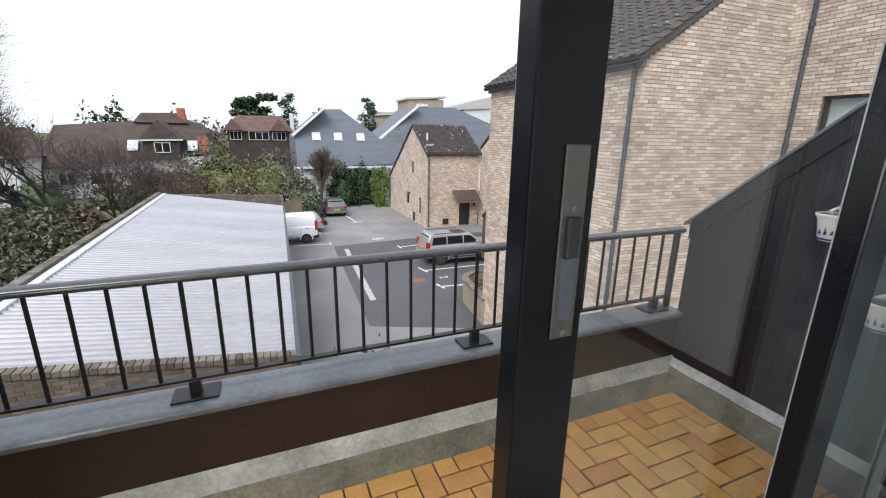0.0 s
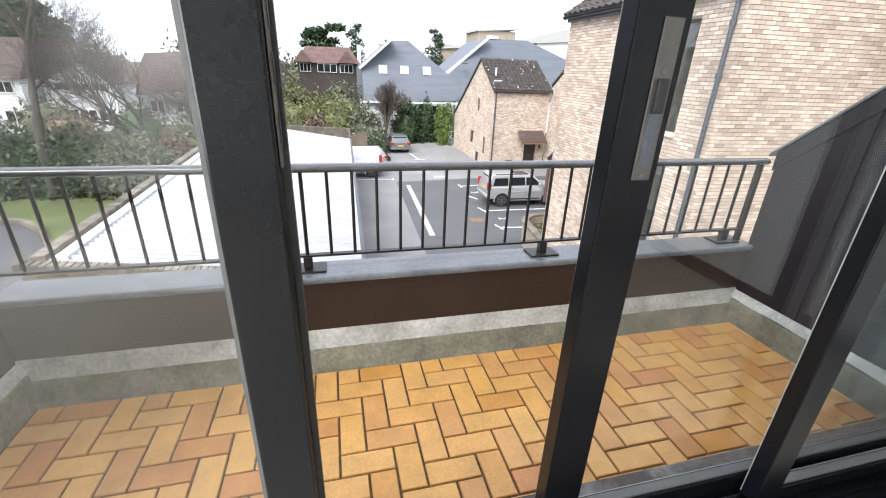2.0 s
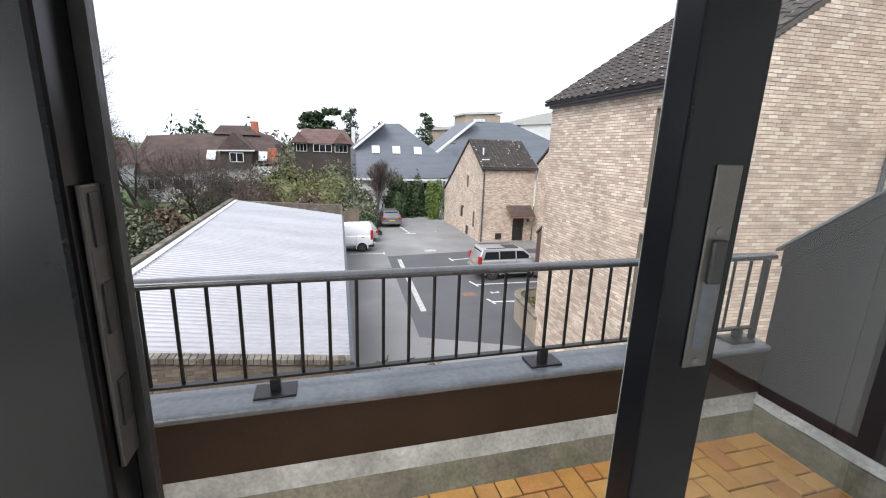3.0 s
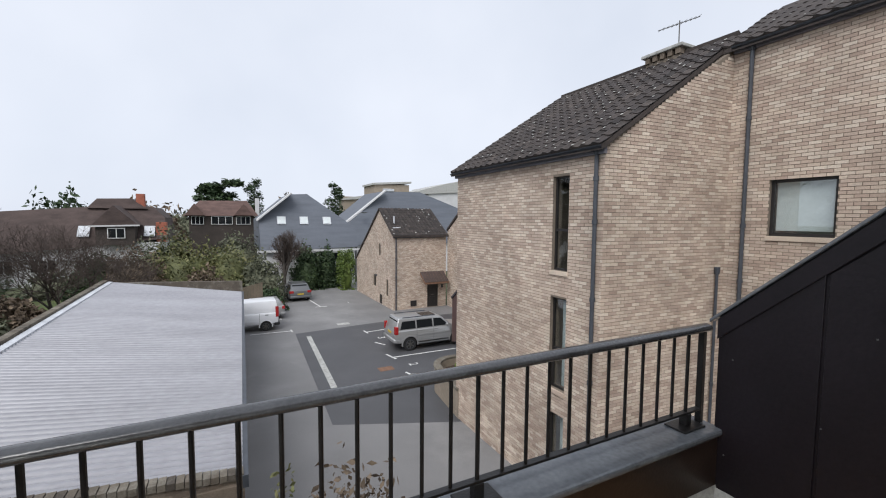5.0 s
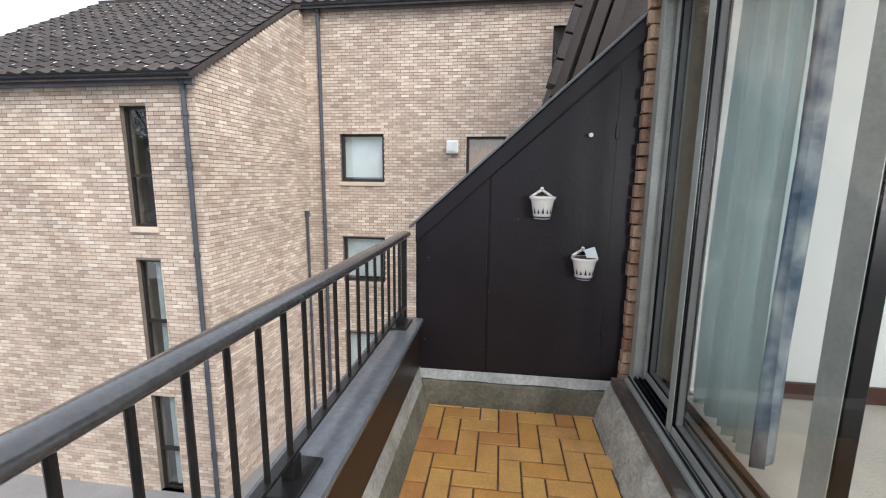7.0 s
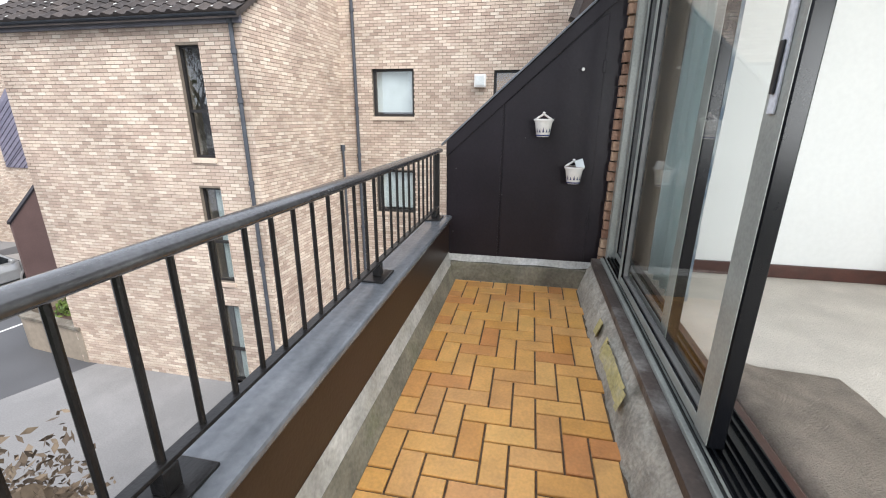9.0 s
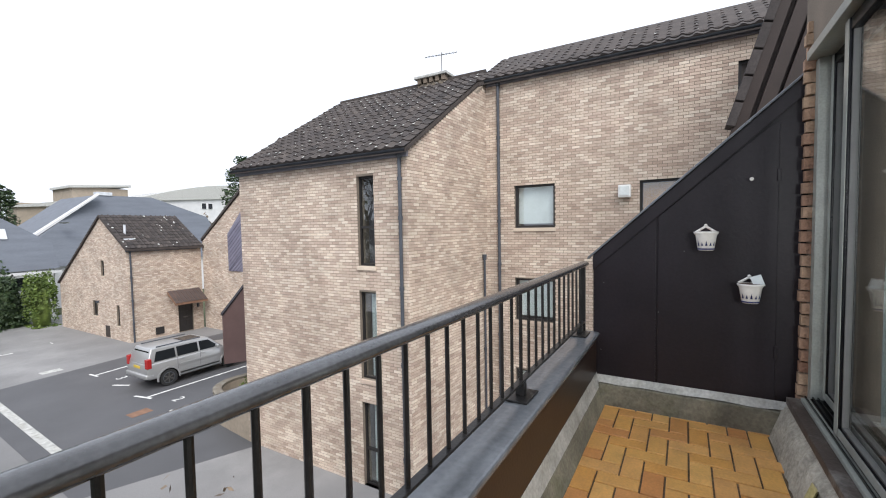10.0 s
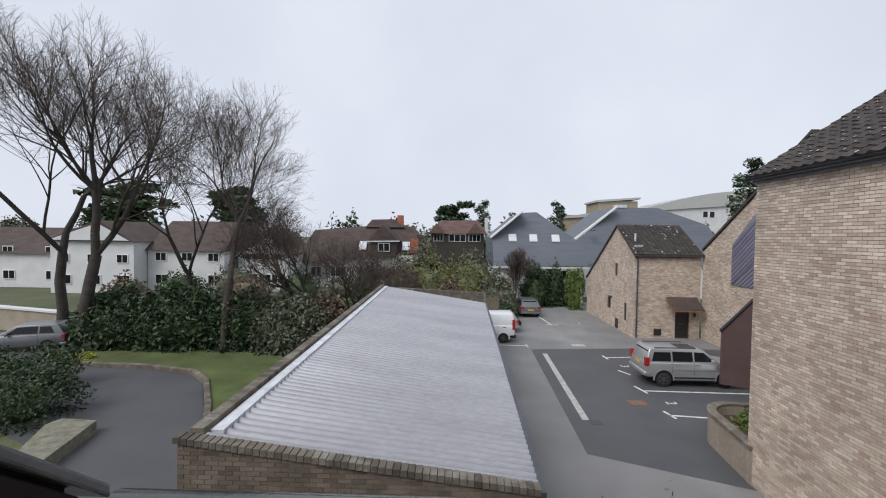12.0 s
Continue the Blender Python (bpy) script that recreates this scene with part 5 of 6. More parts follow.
def vehicle(name, m, label, category, paint, W, lower, cabin, side_glass, wheels, r, tail, rear_glass, front_glass, extras=None, ins=0.09):
    """Local axes: x forward, z up, centred across y; m places it."""
    t = new(name)
    tagged(t, label, category)
    bpy.context.view_layer.update()
    body = prism(lower, "y", -W / 2, W / 2)
    bmesh.ops.bevel(body, geom=body.edges[:], offset=0.07, segments=3, affect="EDGES", profile=0.5)
    part("body", body, paint, t, smooth=True)
    cb_ = bmesh.new()
    lo_hw, hi_hw = W / 2 - 0.05, W / 2 - 0.05 - ins * 1.8
    zs = [p[1] for p in cabin]
    hw = lambda z: lo_hw + (hi_hw - lo_hw) * (z - min(zs)) / (max(zs) - min(zs))
    rows = [[cb_.verts.new((p[0], s * hw(p[1]), p[1])) for p in cabin] for s in (-1, 1)]
    cb_.faces.new(rows[0]), cb_.faces.new(rows[1][::-1])
    for i in range(len(cabin)):
        j = (i + 1) % len(cabin)
        cb_.faces.new((rows[0][i], rows[1][i], rows[1][j], rows[0][j]))
    bmesh.ops.bevel(cb_, geom=cb_.edges[:], offset=0.05, segments=3, affect="EDGES", profile=0.5)
    part("cabin", cb_, paint, t, smooth=True)

    def glass_on_side(poly, s, nm="side_window", mat="car_glass", off=0.006):
        bm = bmesh.new()
        a = [bm.verts.new((p[0], s * (hw(p[1]) + off), p[1])) for p in poly]
        b = [bm.verts.new((p[0], s * (hw(p[1]) - 0.03), p[1])) for p in poly]
        bm.faces.new(a), bm.faces.new(b[::-1])
        for i in range(len(poly)):
            j = (i + 1) % len(poly)
            bm.faces.new((a[i], b[i], b[j], a[j]))
        part(nm, bm, mat, t)
    for s in (-1, 1):
        for poly in side_glass:
            glass_on_side(poly, s)
        for x in wheels:
            wheel(t, x, s * (W / 2 + 0.005), r, s)
            bm = bmesh.new()
            n = 14
            ra, rb = r * 1.12, r * 1.3
            ring = []
            for i in range(n + 1):
                a = -0.15 + (math.pi + 0.3) * i / n
                ring.append([bm.verts.new((x + q * math.cos(a), s * (W / 2 + o), r + q * math.sin(a))) for q, o in ((ra, -0.02), (ra, 0.022), (rb, 0.022), (rb, -0.02))])
            for p, q in zip(ring, ring[1:]):
                for i in range(4):
                    bm.faces.new((p[i], p[(i + 1) % 4], q[(i + 1) % 4], q[i]))
            part("wheel_arch", bm, paint, t)
            # flat black sheet on the body side imitates the wheel well's shade
            bm = bmesh.new()
            vs = [bm.verts.new((x + ra * math.cos(i * math.pi / 9), s * (W / 2 + 0.001), r + ra * math.sin(i * math.pi / 9))) for i in range(10)]
            vs += [bm.verts.new((x - ra, s * (W / 2 + 0.001), r * 0.62)), bm.verts.new((x + ra, s * (W / 2 + 0.001), r * 0.62))]
            bm.faces.new(vs)
            bmesh.ops.solidify(bm, geom=bm.faces[:], thickness=0.002)
            part("arch_liner", bm, "tyre", t)
    for (x0, z0, x1, z1), nm in ((rear_glass, "rear_window"), (front_glass, "windscreen")):
        bm = bmesh.new()
        o = 0.008 if nm == "windscreen" else -0.008
        q = [bm.verts.new((x, s * (hw(z) - 0.1), z)) for x, z, s in ((x0 + o, z0, -1), (x0 + o, z0, 1), (x1 + o, z1, 1), (x1 + o, z1, -1))]
        bm.faces.new(q)
        bmesh.ops.solidify(bm, geom=bm.faces[:], thickness=0.02)
        part(nm, bm, "car_glass", t)
    xr = tail["x"]
    for s in (-1, 1):
        y0, y1 = sorted((s * (W / 2 - tail["w"]), s * (W / 2 + 0.008)))
        part("tail_light", boxm(xr - 0.025, xr + 0.16, y0, y1, tail["z0"], tail["z1"], 0.015), "lamp_red", t)
    part("number_plate", boxm(xr - 0.03, xr - 0.01, -0.26, 0.26, tail["pz"], tail["pz"] + 0.11, 0.004), "plate", t)
    part("rear_bumper", boxm(xr - 0.09, xr + 0.25, -W / 2 - 0.01, W / 2 + 0.01, tail["bz"], tail["bz"] + 0.2, 0.05), tail["bm"], t, smooth=True)
    for s in (-1, 1):
        part("door_mirror", boxm(extras["mirror"], extras["mirror"] + 0.12, *sorted((s * (W / 2), s * (W / 2 + 0.2))), extras["mz"], extras["mz"] + 0.17, 0.04), paint, t, smooth=True)
        for x in extras["handles"]:
            part("door_handle", boxm(x, x + 0.18, *sorted((s * (W / 2 - 0.01), s * (W / 2 + 0.025))), extras["hz"], extras["hz"] + 0.035, 0.008), extras.get("hm", paint), t)
        if "rails" in extras:
            a, b, z = extras["rails"]
            part("roof_rail", boxm(a, b, *sorted((s * (hi_hw - 0.06), s * (hi_hw - 0.02))), z, z + 0.045, 0.012), "iron", t)
        if "strip" in extras:
            part("rubbing_strip", boxm(extras["strip"][0], extras["strip"][1], *sorted((s * (W / 2 - 0.005), s * (W / 2 + 0.02))), extras["strip"][2], extras["strip"][2] + 0.09, 0.008), paint, t)
        for x in extras.get("seams", ()):
            part("door_seam", boxm(x, x + 0.012, *sorted((s * (W / 2 - 0.004), s * (W / 2 + 0.002))), extras["hz"] - 0.5, extras["hz"] + 0.12), "black", t)
        if "sunroof" in extras and s > 0:
            a, b, z = extras["sunroof"]
            part("sunroof", boxm(a, b, -0.4, 0.4, z, z + 0.012, 0.005), "car_glass", t)
        if "step" in extras:
            part("side_step", boxm(extras["step"][0], extras["step"][1], *sorted((s * (W / 2 - 0.1), s * (W / 2 + 0.06))), 0.33, 0.4, 0.02), "grey_paint", t)
    t.matrix_world = m
    return t


vehicle("silver_suv", pose(7.8, 21.15, GROUND), "silver off-road estate car parked on bay two", "car", "silver", 1.76,
        [(0.05, 0.45), (4.45, 0.42), (4.55, 0.7), (4.5, 0.98), (3.4, 1.12), (0.04, 1.14), (0.0, 0.8)],
        [(0.03, 1.1), (3.45, 1.1), (2.75, 1.68), (0.28, 1.74)],
        [[(0.32, 1.18), (1.2, 1.18), (1.2, 1.58), (0.45, 1.58)], [(1.28, 1.18), (2.2, 1.18), (2.2, 1.6), (1.28, 1.6)], [(2.28, 1.18), (3.2, 1.18), (2.72, 1.58), (2.28, 1.6)]],
        (0.85, 3.65), 0.37, dict(x=0.03, w=0.2, z0=0.95, z1=1.35, pz=0.9, bz=0.5, bm="silver"), (0.07, 1.16, 0.24, 1.62), (3.38, 1.16, 2.84, 1.6),
        dict(mirror=2.95, mz=1.15, handles=(1.35, 2.3), hz=1.05, rails=(0.5, 2.4, 1.74), strip=(1.3, 3.2, 0.78), seams=(1.24, 2.24, 3.3), sunroof=(1.75, 2.55, 1.715), step=(1.3, 3.2)))
vehicle("white_van", pose(2.9, 28.7, GROUND, 0, 0, 180), "white panel van parked beside the garages", "van", "van_paint", 1.8,
        [(0.04, 0.45), (4.25, 0.4), (4.32, 0.75), (4.2, 1.0), (3.4, 1.12), (0.03, 1.14), (0.0, 0.8)],
        [(0.02, 1.1), (3.55, 1.1), (2.75, 1.82), (0.12, 1.86)],
        [[(2.2, 1.2), (3.2, 1.2), (2.72, 1.66), (2.2, 1.7)]],
        (0.75, 3.5), 0.31, dict(x=0.02, w=0.13, z0=0.85, z1=1.5, pz=0.7, bz=0.33, bm="black"), (0.05, 1.25, 0.12, 1.6), (3.45, 1.18, 2.85, 1.72),
        dict(mirror=3.0, mz=1.15, handles=(2.1, 0.6), hz=1.0, hm="black", strip=(1.2, 3.0, 0.6), seams=(1.1, 2.05, 3.1)))
vehicle("grey_estate_car", pose(5.55, 36.7, GROUND, 0, 0, 92), "grey estate car parked nose to the hedge", "car", "grey_paint", 1.75,
        [(0.04, 0.32), (4.5, 0.3), (4.6, 0.6), (4.4, 0.78), (3.3, 0.92), (0.03, 0.95), (0.0, 0.6)],
        [(0.05, 0.9), (3.3, 0.9), (2.5, 1.4), (0.6, 1.44)],
        [[(0.5, 0.98), (1.2, 0.98), (1.2, 1.32), (0.75, 1.32)], [(1.28, 0.98), (2.1, 0.98), (2.1, 1.34), (1.28, 1.34)], [(2.18, 0.98), (3.05, 0.98), (2.5, 1.32), (2.18, 1.33)]],
        (0.85, 3.6), 0.31, dict(x=0.02, w=0.32, z0=0.72, z1=0.92, pz=0.58, bz=0.3, bm="grey_paint"), (0.15, 0.97, 0.52, 1.36), (3.2, 0.96, 2.62, 1.34),
        dict(mirror=2.7, mz=0.92, handles=(1.3, 2.2), hz=0.84, rails=(0.7, 2.3, 1.43), seams=(1.24, 2.14, 3.1)))
vehicle("pale_car", pose(3.6, 31.6, GROUND, 0, 0, 180), "pale silver car parked behind the white van", "car", "silver", 1.7,
        [(0.04, 0.32), (4.0, 0.3), (4.1, 0.6), (3.9, 0.78), (2.9, 0.92), (0.03, 0.95), (0.0, 0.6)],
        [(0.05, 0.9), (3.0, 0.9), (2.2, 1.4), (0.4, 1.42)],
        [[(0.5, 0.98), (1.2, 0.98), (1.2, 1.32), (0.7, 1.32)], [(1.28, 0.98), (2.6, 0.98), (2.1, 1.32), (1.28, 1.34)]],
        (0.75, 3.2), 0.3, dict(x=0.02, w=0.25, z0=0.72, z1=0.92, pz=0.58, bz=0.3, bm="silver"), (0.12, 0.97, 0.36, 1.34), (2.9, 0.96, 2.32, 1.34),
        dict(mirror=2.4, mz=0.92, handles=(1.4,), hz=0.84, seams=(1.24, 2.6)))
vehicle("parked_car", pose(-23.6, 24.9, GROUND, 0, 0, 200), "dark grey car half hidden behind the tree trunks", "car", "grey_paint", 1.75,
        [(0.04, 0.32), (4.2, 0.3), (4.3, 0.6), (4.1, 0.82), (3.1, 0.98), (0.03, 1.0), (0.0, 0.6)],
        [(0.05, 0.95), (3.1, 0.95), (2.3, 1.5), (0.4, 1.52)],
        [[(0.5, 1.03), (1.2, 1.03), (1.2, 1.4), (0.7, 1.4)], [(1.28, 1.03), (2.7, 1.03), (2.2, 1.4), (1.28, 1.42)]],
        (0.8, 3.4), 0.32, dict(x=0.02, w=0.25, z0=0.75, z1=0.95, pz=0.6, bz=0.3, bm="grey_paint"), (0.12, 1.02, 0.36, 1.42), (3.0, 1.02, 2.42, 1.42),
        dict(mirror=2.5, mz=0.98, handles=(1.4,), hz=0.88, seams=(1.24, 2.7)))

# ---- trees, hedges and shrubs ----


def tubes(segs, n):
    v, f = [], []
    for a, b, r0, r1 in segs:
        d = (b - a)
        if d.length < 1e-5:
            continue
        q = d.to_track_quat("Z", "Y")
        k = len(v)
        for c, r in ((a, r0), (b, r1)):
            for i in range(n):
                t = 2 * math.pi * i / n
                v.append(tuple(c + q @ Vector((r * math.cos(t), r * math.sin(t), 0))))
        f += [(k + i, k + (i + 1) % n, k + n + (i + 1) % n, k + n + i) for i in range(n)]
    return v, f


def bare_tree(name, at, height, spread, seed, label, trunk_r=0.32, levels=6, fork=0.3, stems=1, lean=0.0, bushy=1.0):
    rng = random.Random(seed)
    thick, thin = [], []

    def grow(p, d, length, r, level):
        steps = 3
        for i in range(steps):
            q = p + d * (length / steps)
            r2 = r * (0.9 if level else 0.92)
            (thick if r > 0.035 else thin).append((p, q, r, r2))
            p, r = q, r2
            d = (d + Vector((rng.gauss(0, 0.1), rng.gauss(0, 0.1), rng.gauss(0.03, 0.06)))).normalized()
            if level >= 1 and level < levels and rng.random() < 0.55 * bushy:
                side(p, d, length, r, level)
        if level < levels:
            kids = 2 if rng.random() < 0.75 else 3
            for k in range(kids):
                side(p, d, length, r * 1.05, level, main=(k == 0))

    def side(p, d, length, r, level, main=False):
        axis = d.cross(Vector((rng.gauss(0, 1), rng.gauss(0, 1), rng.gauss(0, 1)))).normalized()
        ang = rng.uniform(0.12, 0.35) if main else rng.uniform(0.4, 0.85) * spread
        nd = (Matrix.Rotation(ang, 3, axis) @ d + Vector((lean * 0.1, 0, 0.12))).normalized()
        grow(p, nd, length * rng.uniform(0.66, 0.84), max(r * (0.8 if main else 0.6), 0.006), level + 1)
    for s in range(stems):
        d0 = Vector((rng.gauss(lean, 0.05 + 0.2 * (stems > 1)), rng.gauss(0, 0.05 + 0.2 * (stems > 1)), 1)).normalized()
        grow(Vector(at) + Vector((0.15 * s, 0.1 * s, -0.1)), d0, height * fork, trunk_r, 0)
    t = thing(name, at, label, "tree")
    part("trunk", tubes(thick, 8), "bark", t, smooth=True)
    tagged(part("crown", tubes(thin, 3), "twig", t), kind="stuff")
    return t


GZ = GROUND + 0.1
bare_tree("bare_tree", (-14.2, 24.3, GZ), 17.5, 1.0, 4, "tall bare winter tree with spreading fine twigs", 0.24, 7, 0.24, lean=0.05, bushy=1.0)
bare_tree("bare_tree", (-22.6, 24.6, GZ), 22, 1.05, 9, "large bare winter tree with thick forked trunk", 0.38, 7, 0.25, bushy=0.95)
bare_tree("bare_tree", (-25.8, 26.5, GZ), 22.0, 0.95, 21, "tall bare winter tree beside the drive", 0.32, 7, 0.25, lean=-0.05, bushy=0.8)
bare_tree("bare_tree", (-18.7, 29.0, GZ), 16.0, 1.0, 33, "slender bare tree behind the hedge", 0.22, 6, 0.25, bushy=0.9)
bare_tree("bare_tree", (-10.8, 29.0, GZ), 12.5, 1.1, 17, "bushy bare tree behind the hedge", 0.18, 6, 0.22, stems=2, bushy=1.0)
bare_tree("bare_tree", (-8.0, 30.5, GZ), 7.5, 1.2, 40, "small spreading bare tree on the lawn", 0.13, 6, 0.25, stems=3, bushy=0.9)
bare_tree("bare_tree", (4.6, 40.5, GZ), 6.2, 0.8, 51, "rounded bare tree with dense twigs behind the car", 0.22, 6, 0.26, stems=2, bushy=1.1)


def shrub(name, at, radii, material, count, size, label, seed, category="shrub", flat=0.0, rough=0.35, boxy=False):
    """Leaf clumps over a lumpy form, thinner at the rim."""
    rng = np.random.default_rng(seed)
    v, f = [], []
    for i in range(count):
        d = rng.normal(size=3)
        d /= np.linalg.norm(d)
        if boxy:
            d = np.sign(d) * np.abs(d) ** 0.45
        d[2] = abs(d[2]) if rng.random() < 0.8 else d[2]
        k = 1 + rough * noise.noise((d[0] * 2.2 + seed, d[1] * 2.2, d[2] * 2.2)) + rough * 0.5 * noise.noise((d[0] * 6, d[1] * 6 + seed, d[2] * 6))
        k *= rng.uniform(0.72, 1.04)
        c = np.array(at) + np.array((0, 0, radii[2] * flat)) + d * k * np.array(radii)
        c[2] = max(c[2], at[2] + 0.02)
        a, b = rng.normal(size=3), rng.normal(size=3)
        a /= np.linalg.norm(a)
        b -= a * a.dot(b)
        b /= np.linalg.norm(b)
        s = size * rng.uniform(0.5, 1.3)
        j = len(v)
        for p, q in ((-1, -0.15), (0, -0.5), (1, 0.05), (0.1, 0.5)):
            v.append(tuple(c + a * p * s + b * q * s))
        f.append((j, j + 1, j + 2, j + 3))
    core = lathe([(0.01, 0.0), (0.6, 0.02), (0.72, 0.3), (0.55, 0.62), (0.2, 0.74)], (0, 0, 0), 14)
    for vert in core.verts:
        w = 1 + 0.25 * noise.noise(vert.co * 2 + Vector((seed, 0, 0)))
        vert.co = Vector((at[0] + vert.co.x * radii[0] * w, at[1] + vert.co.y * radii[1] * w, at[2] + vert.co.z * radii[2] * (1 + flat) * w))
    t = thing(name, at, label, category)
    part("stem_mass", core, material, t, smooth=True)
    tagged(part("foliage", (v, f), material, t), kind="stuff")


i = 0
for x, y, rx, ry, rz, m_, lab in (
        (-21.0, 25.3, 3.0, 1.6, 3.3, "leaf", "dark evergreen hedge clump behind the lawn"), (-17.3, 25.2, 3.2, 1.6, 3.7, "leaf", "dark evergreen hedge clump behind the lawn"),
        (-13.6, 25.6, 3.0, 1.7, 3.3, "leaf", "dark evergreen hedge clump behind the lawn"), (-10.6, 25.0, 2.3, 1.6, 3.0, "leaf_grey", "dark evergreen hedge clump behind the lawn"),
        (-8.9, 26.5, 1.6, 1.4, 2.8, "leaf_dry", "brown twiggy shrub at the hedge end")):
    i += 1
    shrub("hedge", (x, y, GZ), (rx, ry, rz), m_, 8500, 0.15, lab, 60 + i, "hedge", rough=0.25)
shrub("near_hedge", (-18.0, 15.4, GROUND), (3.0, 1.35, 1.75), "leaf", 6500, 0.08, "clipped dark green hedge beside the drive", 71, "hedge", rough=0.12, boxy=True)
shrub("near_hedge", (-20.5, 18.0, GROUND), (3.0, 1.5, 1.75), "leaf", 5000, 0.09, "clipped dark green hedge beside the drive", 72, "hedge", rough=0.12, boxy=True)
tagged(part("low_drive_wall", prism([(-13.2, 14.6), (-12.0, 10), (-12.4, 9.9), (-14.6, 14.2), (-14.5, 14.7)], "z", GROUND, GROUND + 0.4), "cement"), "low weathered stone wall beside the hedge", "wall", kind="structure")
for k, (x, y, rx, ry, rz, m_, lab) in enumerate((
        (-9.0, 41.0, 1.8, 1.8, 4.0, "leaf", "bushy dark green palm-like shrub"), (-6.3, 38.5, 2.4, 2.0, 4.4, "leaf_dry", "brown winter shrub in the garden"),
        (-3.0, 40.0, 3.0, 2.4, 5.2, "leaf_olive", "large olive green shrub in the garden"), (0.2, 39.0, 2.5, 2.2, 4.9, "leaf_olive", "large olive green shrub in the garden"),
        (2.6, 37.5, 1.9, 1.8, 3.6, "leaf_grey", "grey-green shrub by the fence"), (-1.4, 34.5, 2.0, 1.6, 3.0, "leaf_dry", "brown winter shrub in the garden"),
        (2.3, 33.8, 1.6, 1.4, 1.7, "leaf", "low dark shrub behind the parked cars"), (-5.0, 45.5, 3.2, 2.2, 5.6, "leaf_grey", "tall grey-green shrub in the garden"),
        (7.2, 43.2, 1.6, 1.4, 4.0, "leaf", "dark evergreen bush by the car park"), (9.2, 43.8, 1.3, 1.3, 3.9, "leaf", "dark evergreen bush by the car park"),
        (1.0, 46.5, 3.0, 2.0, 5.6, "leaf_grey", "tall grey-green shrub in the garden"))):
    shrub("shrub", (x, y, GROUND), (rx, ry, rz), m_, 3600, 0.15, lab, 80 + k, rough=0.4)
shrub("conifer_hedge", (10.7, 41.8, GROUND), (0.8, 1.2, 3.9), "leaf_bright", 2600, 0.12, "narrow bright green clipped hedge by the cottage", 99, "hedge", rough=0.1, boxy=True)
shrub("planter_plant", (9.0, 14.6, GROUND + 0.7), (0.7, 0.7, 0.5), "leaf_bright", 700, 0.08, "small leafy plant in the curved planter", 101, "plant")
shrub("climbing_shrub", (1.75, 6.2, GROUND), (0.9, 0.6, 3.1), "leaf_dry", 2200, 0.07, "tangled brown shrub at the garage corner", 102)
shrub("green_shrub", (0.6, 6.4, GROUND), (0.8, 0.45, 2.75), "leaf_olive", 2600, 0.06, "leafy green shrub against the garage wall", 103)
shrub("daffodils", (-20.6, 22.4, GROUND + 0.05), (0.7, 0.4, 0.4), "yellow_flower", 350, 0.06, "clump of yellow daffodils by the drive", 104, "flowers")
fn = thing("garden_fence", (3.8, 44.5, GROUND), "weathered brown boarded garden fence", "fence")
for k in range(46):
    x = -0.5 + k * 0.27
    part("fence_board", boxm(x, x + 0.25, 44.9 + 0.02 * (k % 2), 44.94 + 0.02 * (k % 2), GROUND, GROUND + 1.85), "fence", fn)
for k in range(5):
    part("fence_post", boxm(-0.6 + k * 3, -0.45 + k * 3, 44.97, 45.1, GROUND, GROUND + 1.95), "fence", fn)
fn = thing("sloping_fence", (0.5, 33, GROUND), "pale boarded fence among the shrubs", "fence")
for k in range(16):
    part("fence_board", prism([(-0.9 + k * 0.2, GROUND), (-0.71 + k * 0.2, GROUND), (-0.71 + k * 0.2, -3.55 + 0.05 * k), (-0.9 + k * 0.2, -3.6 + 0.05 * k)], "y", 32.0, 32.04), "fence", fn)

# ---- houses beyond the gardens ----


def far_window(parent, x0, x1, y, z0, z1, bars=2):
    w = part("window", boxm(x0, x1, y - 0.06, y + 0.05, z0, z1, 0.01), "upvc", parent)
    n = bars
    step = (x1 - x0 - 0.08) / n
    for k in range(n):
        part("pane", boxm(x0 + 0.08 + k * step, x0 + k * step + step, y - 0.075, y - 0.061, z0 + 0.08, z1 - 0.08), "car_glass", w)


def solid(name, verts, faces, material, parent, label=""):
    return part(name, ([tuple(v) for v in verts], faces), material, parent, label)


def front_roof(parent, outline, y0, z0, pitch, depth, material):
    """A roof face given by its outline in x and z, leaning back by pitch, closed behind."""
    fr = [(x, y0 + (z - z0) * pitch, z) for x, z in outline]
    bk = [(x, y0 + depth, z) for x, z in outline]
    n = len(outline)
    return solid("roof", fr + bk, [tuple(range(n)), tuple(range(2 * n - 1, n - 1, -1))] + [(i, n + i, n + (i + 1) % n, (i + 1) % n) for i in range(n)], material, parent)


